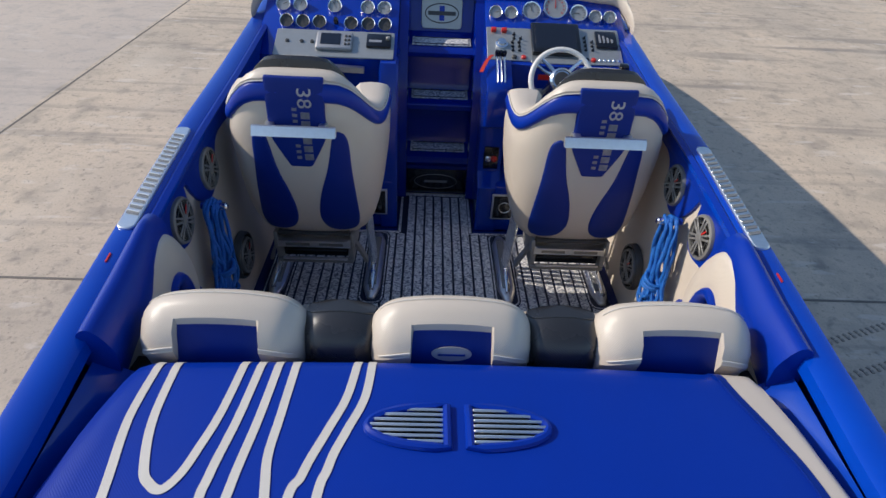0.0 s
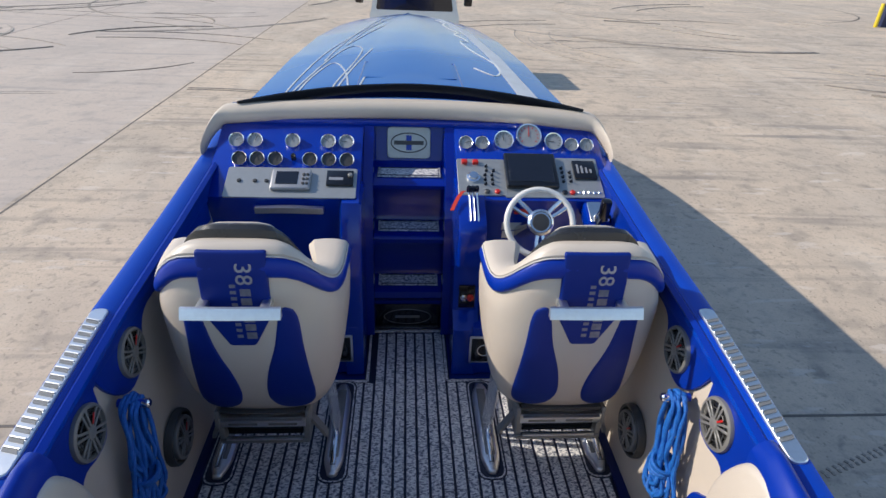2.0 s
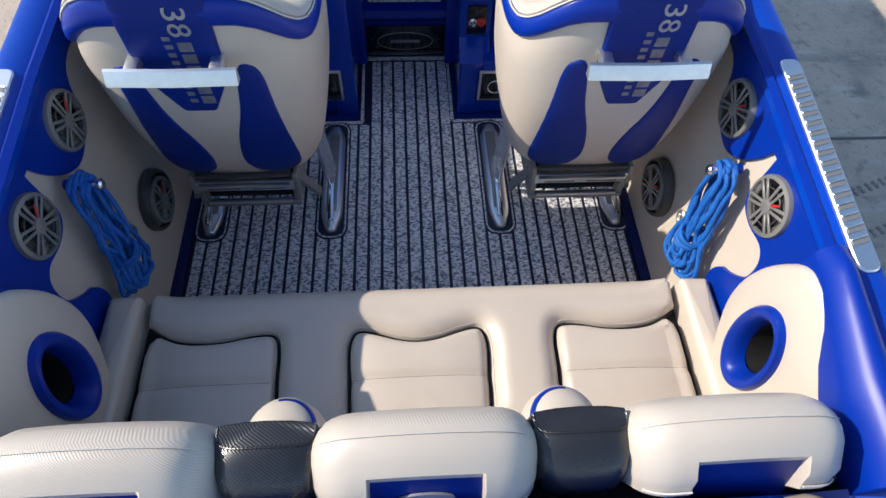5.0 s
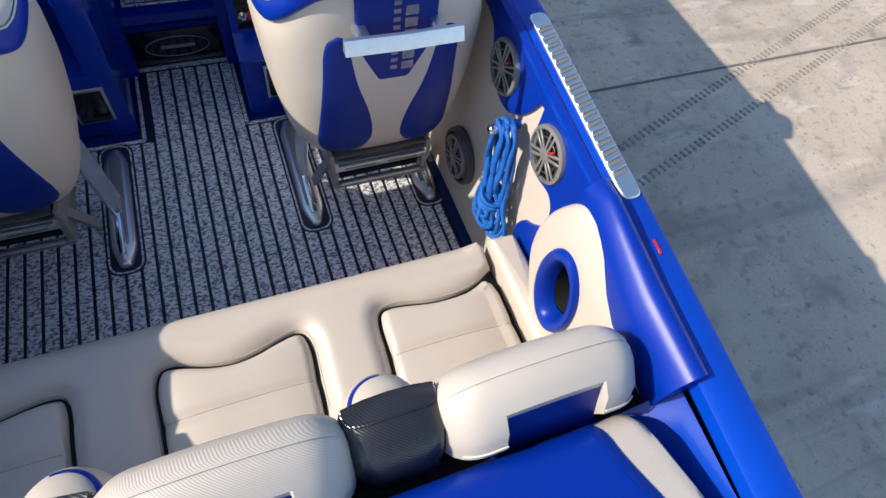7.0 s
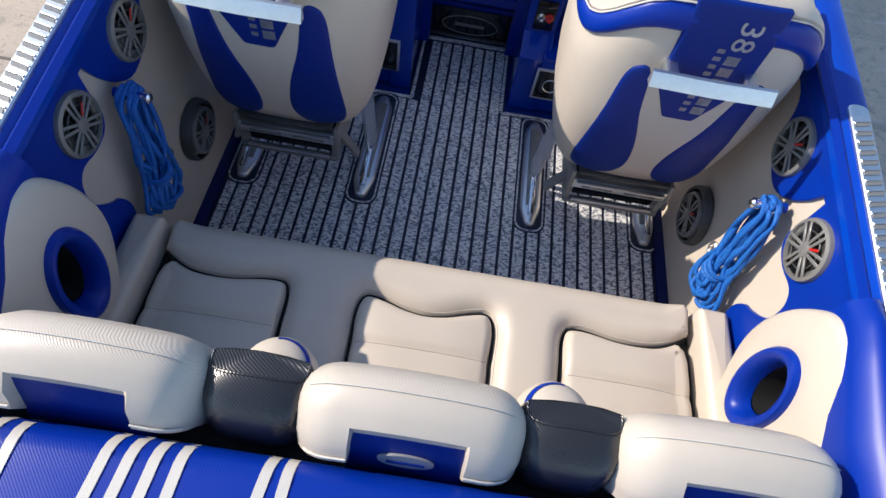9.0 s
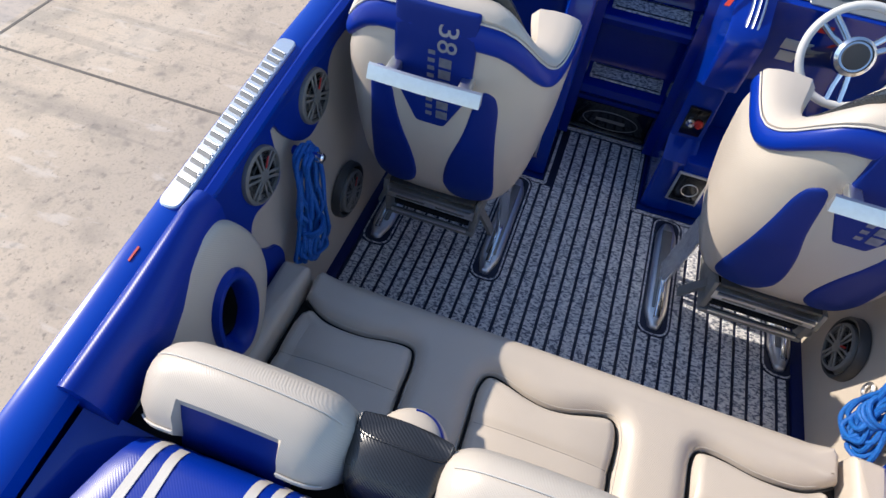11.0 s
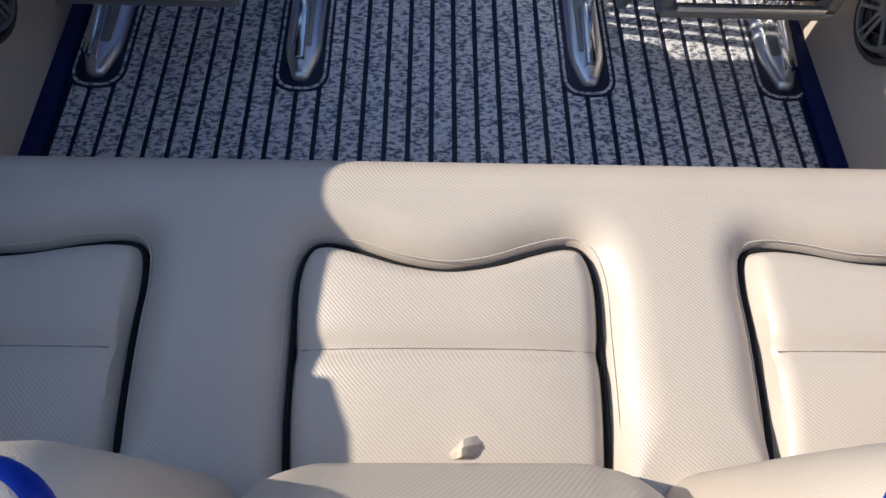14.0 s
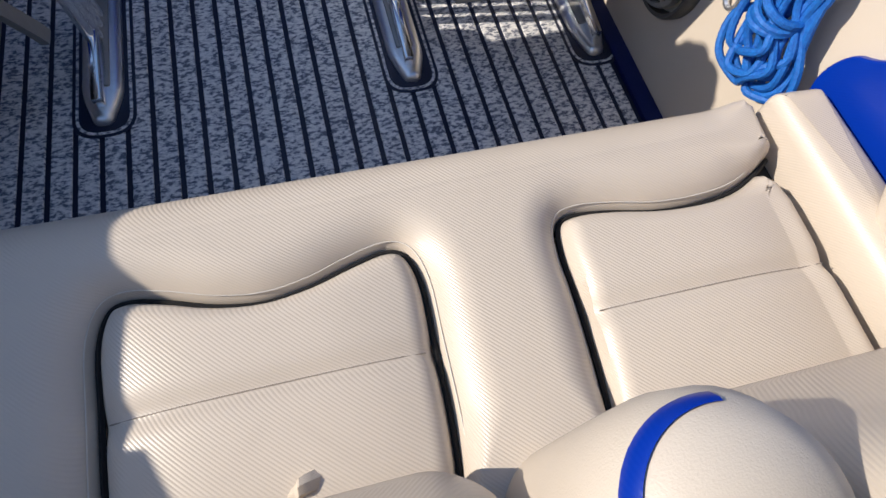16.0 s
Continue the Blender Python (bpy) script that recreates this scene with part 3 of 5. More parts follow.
# ---- aft side bolsters with drink pockets ----
for s in (-1, 1):
    arm = thing("side_bolster", "beige padded side bolster with blue top roll", "bolster", (s * 1.05, -1.05, 0.4), "aft side bolsters")
    shift = pose(s * 1.05, -1.05, 0.4).inverted()

    def on_arm(y, z, h, s=s, shift=shift):
        return tuple(shift @ Vector((s * (1.10 - h + 0.03 * (z - 0.8)), y, z)))
    o = [(-0.87, 0.42), (-0.84, 0.48), (-0.775, 0.58), (-0.73, 0.68), (-0.72, 0.78), (-0.74, 0.885), (-0.785, 0.98), (-0.835, 1.04), (-0.90, 1.06), (-0.97, 1.05), (-1.09, 1.022), (-1.37, 0.98)]
    face = resample([Vector((p.x, p.y)) for p in curve([(a, b, 0) for a, b in o], 4)] + [Vector((-1.37, 0.42))], 0.02)
    oval = [Vector((-0.940 + 0.084 * math.cos(a) + 0.03 * math.sin(a), 0.738 + 0.152 * math.sin(a) - 0.028 * math.cos(a))) for a in [2 * math.pi * k / 72 for k in range(72)]]
    mid_o = Vector((-0.940, 0.738))
    seen_at = sorted(face, key=lambda p: math.atan2(p.y - mid_o.y, p.x - mid_o.x))
    angle = [math.atan2(p.y - mid_o.y, p.x - mid_o.x) for p in seen_at]
    hole = []
    for p, a in zip(seen_at, angle):
        hole.append(min(oval, key=lambda q: abs((math.atan2(q.y - mid_o.y, q.x - mid_o.x) - a + math.pi) % (2 * math.pi) - math.pi)))
    levels = [(seen_at, 0.048)]
    for j in range(6):
        a = j / 5 * math.pi / 2
        levels.append((inset(seen_at, 0.03 * (1 - math.cos(a))), 0.055 + 0.03 * math.sin(a)))
    rim_line = levels[-1][0]
    for j in range(1, 9):
        t = j / 8
        levels.append(([p.lerp(q, t) for p, q in zip(rim_line, hole)], 0.085 + 0.014 * math.sin(math.pi * min(1.0, t * 0.75))))
    part("face", loft([[on_arm(p.x, p.y, h) for p in ring] for ring, h in levels], caps=False), BEIGE, arm)
    rings = []
    for i in range(26):
        t = i / 25
        y = -0.80 - 0.575 * t
        w, z = sheer(y)
        g = min(1, 0.45 + t * 4.5)
        inner = lerp_table([(-1.38, 1.000), (-1.15, 1.004), (-0.95, 1.03), (-0.80, 1.05)], y)[0]
        zi = lerp_table([(-1.38, 0.985), (-1.15, 1.005), (-0.95, 1.05), (-0.80, 1.06)], y)[0]
        outer = w - 0.09
        outer = w - 0.072
        crown = [(inner + (outer - inner) * q, zi + (z - 0.002 - zi) * q + (0.012 + 0.042 * g) * math.sin(math.pi * q) ** 0.7) for q in (0.0, 0.04, 0.12, 0.25, 0.4, 0.55, 0.7, 0.84, 0.94, 1.0)]
        sec = [(inner, zi - 0.06)] + crown + [(outer + 0.004, z - 0.05), (outer, 0.84), (inner + 0.02, 0.84)]
        rings.append([tuple(shift @ Vector((s * a, y, b))) for a, b in sec])
    part("top_roll", loft(rings), BLUE, arm, "blue vinyl top roll")
    rings = []
    for grow, h in ((1.20, 0.088), (1.19, 0.104), (1.12, 0.116), (1.02, 0.119), (0.90, 0.114), (0.79, 0.102), (0.71, 0.084), (0.67, 0.06)):
        rings.append([on_arm(mid_o.x + (p.x - mid_o.x) * grow, mid_o.y + (p.y - mid_o.y) * (1 + (grow - 1) * 0.75), h) for p in oval[::2]])
    part("pocket_rim", loft(rings, caps=False), BLUE, arm, "oval blue padded pocket rim")
    # pocket walls and floor carry the hole's deep shade as colour
    part("pocket", loft([[on_arm(mid_o.x + (p.x - mid_o.x) * k, mid_o.y + (p.y - mid_o.y) * k, h) for p in oval[::2]] for k, h in ((0.66, -0.02), (0.67, 0.03), (0.69, 0.062))], caps=False), RECESS_SHADE, arm, "dark drink pocket")
    part("pocket_floor", plate([mid_o + (p - mid_o) * 0.68 for p in oval[::2]], -0.03, -0.018, on_arm), RECESS_SHADE, arm)
    strip = thing("bench_end_cushion", "narrow beige cushion at the bench end", "cushion", (s * 1.05, -0.8, 0.0), "bench end cushions")
    inv = pose(s * 1.05, -0.8, 0.0).inverted()
    so = resample(round_poly([(0.975, -1.15), (1.09, -1.15), (1.085, -0.56), (0.972, -0.555)], 0.02), 0.03)
    part("cushion", pad(so, 0.50, 0.03, 0.004, lambda x, y, h, s=s, inv=inv: tuple(inv @ Vector((s * x, y, h)))), BEIGE, strip)

# ---- rear bench ----
bench = thing("rear_bench", "three-place beige vinyl rear bench with black gaps round each cushion", "bench", (0, -0.85, 0))
binv = pose(0, -0.85, 0).inverted()


def insert_outline(cx, hw, grow=0.0, edge=0):
    """A seat cushion's outline: a dipped, round-cornered front edge, straight sides."""
    f = [(-hw * 0.94, -1.14), (-hw, -1.0), (-hw * 1.02, -0.86), (-hw * 1.03, -0.77), (-hw * 0.97, -0.715), (-hw * 0.84, -0.70), (-hw * 0.6, -0.712), (-hw * 0.3, -0.735), (0, -0.745),
         (hw * 0.3, -0.735), (hw * 0.6, -0.712), (hw * 0.84, -0.70), (hw * 0.97, -0.715), (hw * 1.03, -0.77), (hw * 1.02, -0.86), (hw, -1.0), (hw * 0.94, -1.14)]
    return [Vector((cx + p.x, p.y)) for p in curve([(a, b, 0) for a, b in f], 4)]


def side_outline(s):
    """The outer cushions: the front edge sweeps up into the bench's end."""
    f = [(0.455, -1.14), (0.475, -1.0), (0.485, -0.86), (0.487, -0.77), (0.50, -0.715), (0.535, -0.70), (0.60, -0.706), (0.68, -0.722), (0.76, -0.725), (0.84, -0.715), (0.90, -0.69), (0.955, -0.655)]
    return [Vector((s * p.x, p.y)) for p in curve([(a, b, 0) for a, b in f], 4)]


def in_bench(x, y, h):
    return tuple(binv @ Vector((x, y, h)))


mid = insert_outline(0.0, 0.238)
right, left = side_outline(1), side_outline(-1)
TIP = [(0.918, -0.692), (0.940, -0.715), (0.950, -0.76), (0.953, -1.14)]
comb = [Vector((-0.965, -0.56)), Vector((-0.945, -0.528)), Vector((0.945, -0.528)), Vector((0.965, -0.56))] + right[::-1] + mid[::-1] + left
comb = resample(comb, 0.02)
def soft(p):
    """How far the edge rounds: less at the bench's ends and under the backrests."""
    return max(0.45, min(1.0, (0.965 - abs(p.x)) / 0.10)) * max(0.02, min(1.0, (p.y + 1.12) / 0.14))


levels = []
for j in range(13):
    a = j / 12 * math.pi / 2
    moved = inset(comb, 0.078 * (1 - math.cos(a)))
    levels.append(([p.lerp(q, soft(p)) for p, q in zip(comb, moved)], 0.396 + 0.074 * math.sin(a)))
bm = bmesh.new()
vs = [[bm.verts.new(in_bench(p.x, p.y, h)) for p in ring] for ring, h in [(comb, 0.30)] + levels]
for a, b in zip(vs, vs[1:]):
    for i in range(len(comb)):
        bm.faces.new((a[i], a[(i + 1) % len(comb)], b[(i + 1) % len(comb)], b[i]))
fill(bm, vs[-1], levels[-1][0])
part("front_bolster", bm, BEIGE, bench)
# near-black base, so the gaps' deep shade is in its colour
part("base", rbox(1.95, 0.60, 0.40, binv @ pose(0, -0.86, 0.197), 0.02), RECESS_SHADE, bench, "base coloured near-black as the shade in the gaps between cushions")
part("front_face", rbox(1.96, 0.03, 0.36, binv @ pose(0, -0.545, 0.18), 0.012), BEIGE_PLAIN, bench)
for ol in (mid, right[:-4] + [Vector(p) for p in TIP], left[:-4] + [Vector((-a, b)) for a, b in TIP]):
    cx = sum(p.x for p in ol) / len(ol)
    body = inset(resample(ol, 0.011), 0.004)

    def on_seat(x, y, h):
        dip = 0.011 * math.exp(-(abs(y + 0.885) / 0.019) ** 1.6)
        puff = 0.024 * max(0.0, 1 - (abs(x - cx) / 0.25) ** 3) * max(0.0, 1 - (abs(y + 0.93) / 0.24) ** 3)
        return in_bench(x, y, h - dip + 0.05 * (y + 0.7) * 0.5 + (puff if h > 0.44 else 0.0))
    part("cushion", pad(body, 0.054, 0.034, 0.0, on_seat, 0.397, 8, 60), BEIGE, bench)
    xs = [p.x for p in body if abs(p.y + 0.885) < 0.03]
    # dark line in the dip: the seam's thin shadow as colour
    part("seam", tube([on_seat(min(xs) + 0.016 + (max(xs) - min(xs) - 0.032) * k / 40, -0.885, 0.4513) for k in range(41)], 0.0011, 5), SEAM_SHADE, bench)
for ol in (mid, right, left):
    line = inset(ol, -0.012)
    # near-black tube laid in each gap to deepen its shade
    part("gap_shade_line", tube([in_bench(p.x, p.y, 0.424) for p in inset(ol, 0.002)[1:-1]], 0.005, 6), RECESS_SHADE, bench, "near-black line standing in for shade in the gap round a cushion")
    part("stitching", tube([in_bench(p.x, p.y, 0.4385) for p in line[2:-2]], 0.0010, 5), THREAD, bench)
tab = part("pull_tab", loft([[in_bench(0.0 + 0.045 * t + 0.004 * math.sin(9 * t), -1.035 + 0.016 * t + d * (0.45 + 0.4 * t), 0.444 + 0.018 * math.sin(math.pi * min(1, t * 1.1)) + e) for d, e in ((-0.02, 0), (-0.016, 0.016), (0.0, 0.022), (0.016, 0.016), (0.02, 0))] for t in [k / 8 for k in range(9)]]), BEIGE_PLAIN, bench, "beige fabric pull tab")

# ---- backrests with head bolsters ----
def backrest(cx, emblem=False):
    ob = thing("backrest", "beige padded bench backrest with blue inset back panel", "backrest", (cx, -1.26, 0.4), "bench backrests")
    inv = pose(cx, -1.26, 0.4).inverted()
    half = 0.254

    def arch(x):
        return 0.040 * (1 - (abs(x) / half) ** 2.2)
    rings = []
    columns = sorted([-half * math.cos(math.pi * k / 48) for k in range(49) if not 0.108 < abs(half * math.cos(math.pi * k / 48)) < 0.134] + [sd * q for sd in (-1, 1) for q in (0.108, 0.116, 0.1195, 0.1225, 0.126, 0.134)])
    for x in columns:
        e = max(0.0, (abs(x) - (half - 0.10)) / 0.10)
        e = 1 - math.sqrt(max(0.0, 1 - e ** 2.4))
        cut = min(1.0, max(0.0, (0.126 - abs(x)) / 0.0065))
        back = -1.366 + 0.063 * cut
        zt = 1.060 + arch(x)
        sec = [(-1.07, 0.44), (-1.05, 0.52), (-1.06, 0.60), (-1.10, 0.70), (-1.13, 0.84), (-1.145, 0.96), (-1.160, zt - 0.055), (-1.185, zt - 0.015), (-1.215, zt + 0.006), (-1.25, zt + 0.012), (-1.285, zt + 0.002), (-1.312, zt - 0.020),
               (-1.345 + 0.03 * cut, zt - 0.050), (back + 0.012 * (1 - cut), zt - 0.082), (back + 0.001, zt - 0.105), (back + 0.022, 0.92), (back + 0.055, 0.82), (back + 0.08, 0.47)]
        cy, cz = -1.235, 0.80
        rings.append([tuple(inv @ Vector((cx + x, cy + (a - cy) * (1 - 0.55 * e), cz + (b - cz) * (1 - 0.26 * e)))) for a, b in sec])
    part("bolster", loft(rings), BEIGE, ob)
    rings = []
    for k in range(9):
        x = -1 + k / 4
        rings.append([tuple(inv @ Vector((cx + x * wide, a, b + arch(x * 0.11) - 0.04))) for a, b, wide in ((-1.28, 1.05, 0.118), (-1.296, 1.074, 0.118), (-1.312, 1.064, 0.118), (-1.332, 1.00, 0.124), (-1.362, 0.90, 0.134), (-1.335, 0.80, 0.142), (-1.30, 0.5, 0.145), (-1.25, 0.5, 0.145))])
    part("back_panel", loft(rings), NAVY, ob, "blue inset panel")
    top_seam = [(-half + 0.025 + (2 * half - 0.05) * k / 24) for k in range(25)]
    part("seam", tube([tuple(inv @ Vector((cx + x, -1.232, 1.0725 + arch(x) - 0.26 * 0.27 * (1 - math.sqrt(max(0.0, 1 - max(0.0, (abs(x) - half + 0.10) / 0.10) ** 2.4)))))) for x in top_seam], 0.0014, 5), THREAD, ob)
    for sd in (-1, 1):
        line = []
        for k in range(9):
            x = 0.126 + (half - 0.03 - 0.126) * k / 8
            e = max(0.0, (x - (half - 0.10)) / 0.10)
            e = 1 - math.sqrt(max(0.0, 1 - e ** 2.4))
            line.append(tuple(inv @ Vector((cx + sd * x, -1.235 + (-1.362 + 1.235) * (1 - 0.55 * e), 0.80 + (1.060 + arch(x) - 0.090 - 0.80) * (1 - 0.26 * e)))))
        part("piping", tube(line, 0.0026, 6), THREAD, ob, "pale piping along the rear edge")
    if emblem:
        ov = [Vector((0.062 * math.cos(a), 0.024 * math.sin(a))) for a in [2 * math.pi * k / 32 for k in range(32)]]
        slant = inv @ pose(cx, -1.339, 0.982, 73, 0, 0)
        em = part("emblem", plate(ov, 0.0, 0.006, lambda x, y, h: tuple(slant @ Vector((x, y, h)))), SILVER, ob, "oval silver stitched badge")
        part("emblem_bar", rbox(0.085, 0.006, 0.003, slant @ pose(0, -0.002, 0.008), 0.0), NAVY, ob)
    return ob


backrest(-0.71)
backrest(0.0, True)
backrest(0.71)

# ---- round bolsters between the backrests ----
def round_bolster(cx):
    ob = thing("round_bolster", "black carbon-look bolster with a round beige front and blue band", "bolster", (cx, -1.20, 0.4), "round bolsters")
    dome = [(0.098, 0.05), (0.102, 0.3), (0.102, 0.40), (0.096, 0.447), (0.080, 0.478), (0.055, 0.496), (0.02, 0.504), (0.001, 0.505)]
    part("core", lathe(dome, 36, pose(0, 0.045, 0)), BEIGE_PLAIN, ob)
    half_turn = [math.pi + math.pi * k / 32 for k in range(33)]
    plan = [(0.115 * math.copysign(abs(math.cos(a)) ** 0.5, math.cos(a)), 0.012 - 0.152 * abs(math.sin(a)) ** 0.55) for a in half_turn] + [(0.108, 0.026), (0.06, 0.032), (0.0, 0.034), (-0.06, 0.032), (-0.108, 0.026)]
    rings = []
    for kx, ky, z, droop in ((1.07, 0.93, 0.06, 0), (1.07, 1.0, 0.34, 0), (1.07, 1.0, 0.44, 0), (1.05, 1.0, 0.52, 0.0), (1.03, 0.96, 0.565, 0.002), (1.015, 0.88, 0.597, 0.005), (1.0, 0.76, 0.620, 0.010), (0.98, 0.55, 0.636, 0.016), (0.96, 0.40, 0.645, 0.022), (0.945, 0.33, 0.646, 0.024)):
        rings.append([(x * kx, 0.024 + (y - 0.024) * ky, z - droop * (abs(x) / 0.114) ** 2.2) for x, y in plan])
    part("wrap", loft(rings), BLACK, ob, "black carbon-look cover")
    part("wrap_piping", tube([(x * 0.945, 0.024 + (y - 0.024) * 0.33, 0.647 - 0.024 * (abs(x) / 0.114) ** 2.2) for x, y in plan[:33]], 0.003, 6), BLACK, ob)
    prof = sorted((-r, z) for r, z in dome[2:])

    def crown(x, y):
        return lerp_table(prof, -min(0.1019, math.hypot(x, y - 0.045)))[0]
    rings = []
    inner = 1 if cx < 0 else -1
    for k in range(37):
        q = math.radians(-95 + 195 * k / 36)
        c, s_ = inner * math.cos(q), math.sin(q)
        row = [0.077, 0.080, 0.084, 0.087]
        rings.append([(r * c, 0.045 + r * s_, crown(r * c, 0.045 + r * s_) + 0.003) for r in row] + [(r * c, 0.045 + r * s_, crown(r * c, 0.045 + r * s_) - 0.008) for r in row[::-1]])
    part("band", loft(rings), BLUE, ob, "blue vinyl band")
    return ob


round_bolster(-0.352)
round_bolster(0.36)

# ---- helm seats ----
def seat_w(v):
    return lerp_table([(0.0, 0.270), (0.06, 0.308), (0.15, 0.332), (0.3, 0.352), (0.55, 0.374), (0.8, 0.388), (1.0, 0.378)], v)[0]


def seat_back(v):
    return lerp_table([(0.0, 0.03), (0.08, -0.03), (0.2, -0.07), (0.45, -0.11), (0.75, -0.125), (0.9, -0.125), (1.0, -0.11)], v)[0]


def seat_top(u):
    """Height of the rim round the seat: high behind, dipping, then out to low horns."""
    a = abs(u)
    return lerp_table([(0.0, 1.385), (0.1, 1.384), (0.2, 1.376), (0.3, 1.350), (0.4, 1.308), (0.5, 1.262), (0.6, 1.222), (0.7, 1.196), (0.8, 1.19), (0.9, 1.197), (1.0, 1.208)], a)[0]


def seat_low(u):
    return lerp_table([(0.0, 0.45), (0.4, 0.455), (0.6, 0.475), (0.8, 0.50), (1.0, 0.54)], abs(u))[0]


def shell_point(u, v, off=0.0):
    """A point on the outside of the seat shell; off moves it inwards."""
    a = u * math.pi / 2
    e = 2 / 3.3
    s, c = math.sin(a), math.cos(a)
    w = seat_w(v) - off
    yb = seat_back(v) + off
    d = (0.30 if v > 0.5 else 0.22 + 0.16 * v) - yb
    x = w * math.copysign(abs(s) ** e, s)
    y = yb + d * (1 - abs(c) ** e)
    z = seat_low(u) + (seat_top(u) - seat_low(u)) * v
    return (x, y, z)


def shell_band(v0, v1, out, nu=40, nv=10, thick=0.09, u0=-1.0, u1=1.0):
    """A padded strip of the shell between two heights."""
    rings = []
    for i in range(nu + 1):
        u = u0 + (u1 - u0) * i / nu
        outer = []
        for j in range(nv + 1):
            t = j / nv
            bulge = out * min(1.0, (4 * t * (1 - t)) ** 0.5)
            outer.append(shell_point(u, v0 + (v1 - v0) * t, -bulge))
        inner = [shell_point(u, v1, thick), shell_point(u, v0, thick)]
        rings.append(outer + inner)
    return loft(rings)


def back_y(x, z):
    """The y of the shell's padded back at (x, z)."""
    v, u = 0.5, 0.0
    for _ in range(8):
        s = min(0.999, (abs(x) / seat_w(v)) ** 1.65)
        u = math.asin(s) / (math.pi / 2)
        v = max(0.0, min(1.0, (z - seat_low(u)) / (seat_top(u) - seat_low(u))))
    return shell_point(math.copysign(u, x), v)[1] - 0.012


def helm_seat(cx, group="helm seats"):
    ob = thing("helm_chair", "beige and blue bolster seat with brushed metal grab bar", "seat", (cx, 0, 0), group)

    def on_back(x, z, h):
        return (x, back_y(x, z) - h, z)
    part("shell", shell_band(0.0, 0.89, 0.012, 48, 14), BEIGE, ob)
    part("collar", shell_band(0.88, 0.982, 0.020, 48), BLUE, ob, "blue vinyl collar")
    # top rim roll that widens inwards
    rings = []
    for i in range(49):
        u = -1 + 2 * i / 48
        g = 1 + 0.75 * max(0.0, (abs(u) - 0.6) / 0.4) ** 1.5
        o = [shell_point(u, 0.972, -0.004), shell_point(u, 0.992, -0.010), shell_point(u, 1.008, 0.0), shell_point(u, 1.02, 0.022 * g), shell_point(u, 1.022, 0.05 * g), shell_point(u, 1.012, 0.08 * g), shell_point(u, 0.97, 0.095 * g), shell_point(u, 0.90, 0.09 * g)]
        rings.append(o)
    part("rim", loft(rings), BEIGE, ob)
    part("rim_piping", tube([shell_point(-1 + 2 * i / 48, 0.980, -0.012) for i in range(49)], 0.003, 6), THREAD, ob)
    # black pad inside the top of the back
    rings = []
    for i in range(41):
        u = -0.76 + 1.52 * i / 40
        f = math.sin(math.pi * i / 40) ** 0.7
        rings.append([shell_point(u, 0.92, 0.075), shell_point(u, 0.97 + 0.045 * f, 0.068), shell_point(u, 0.985 + 0.068 * f, 0.075), shell_point(u, 0.985 + 0.080 * f, 0.095), shell_point(u, 0.98 + 0.075 * f, 0.125), shell_point(u, 0.95 + 0.05 * f, 0.15), shell_point(u, 0.85, 0.17), shell_point(u, 0.70, 0.15)])
    part("lumbar_pad", loft(rings), BLACK, ob, "black carbon-look inner pad")
    part("front_roll", tube([shell_point(-0.66 + 1.32 * i / 40, 0.965 + 0.075 * math.sin(math.pi * i / 40) ** 0.7, 0.145) for i in range(41)], 0.009, 8), BEIGE, ob)
    part("seat_cushion", rbox(0.52, 0.40, 0.14, pose(0, 0.14, 0.74), 0.05, 4), BEIGE, ob)
    # blue panels on the back
    o = [(-0.132, 1.388), (-0.130, 1.32), (-0.130, 1.12), (-0.115, 1.08), (-0.05, 0.955), (0.05, 0.955), (0.115, 1.08), (0.130, 1.12), (0.130, 1.32), (0.132, 1.388)]
    part("centre_panel", pad(resample(round_poly(o, 0.012, 3), 0.025), 0.038, 0.008, 0.0, on_back, -0.03, 3, 8), NAVY, ob, "blue centre panel with silver print")
    for s in (-1, 1):
        o = [(0.155, 1.12), (0.20, 1.13), (0.225, 1.08), (0.235, 0.95), (0.25, 0.75), (0.255, 0.62), (0.235, 0.545), (0.17, 0.53), (0.10, 0.55), (0.065, 0.60), (0.055, 0.68), (0.075, 0.80), (0.12, 0.95)]
        ol = resample([Vector((s * p.x, p.y)) for p in curve([(a, b, 0) for a, b in o], 4, closed=True)], 0.02)
        part("side_panel", pad(ol, 0.036, 0.012, 0.0, on_back, -0.03, 3, 8), NAVY, ob, "curved blue side panel")
    # silver lettering that runs down the panel
    lettering(ob, on_back)
    # grab bar on two stays
    part("grab_bar", loft([[(x, -0.215 - 0.012 * (1 - abs(x) / 0.185) + dy, 1.175 + 0.006 * (1 - abs(x) / 0.185) + dz) for dy, dz in ((-0.020, -0.020), (-0.016, -0.010), (0.000, 0.020), (0.010, 0.022), (0.012, -0.022))] for x in (-0.185, 0.0, 0.185)]), ALU, ob, "brushed metal grab bar", )
    for s in (-1, 1):
        part("bar_stay", rbox(0.04, 0.08, 0.03, pose(s * 0.12, -0.165, 1.17), 0.006), ALU, ob)
    # metal base
    part("base_plate", rbox(0.40, 0.05, 0.055, pose(0, -0.02, 0.44), 0.006), ALU, ob)
    part("base_ledge", rbox(0.37, 0.02, 0.012, pose(0, -0.055, 0.462), 0.003), ALU, ob)
    part("base_frame", rbox(0.38, 0.42, 0.02, pose(0, 0.17, 0.50), 0.006), DARK_GREY, ob)
    part("front_beam", rbox(0.40, 0.05, 0.06, pose(0, 0.34, 0.42), 0.01), ALU, ob)
    part("drawer", rbox(0.35, 0.26, 0.075, pose(0, 0.115, 0.375), 0.006), GLOSS_BLACK, ob, "black storage tray")
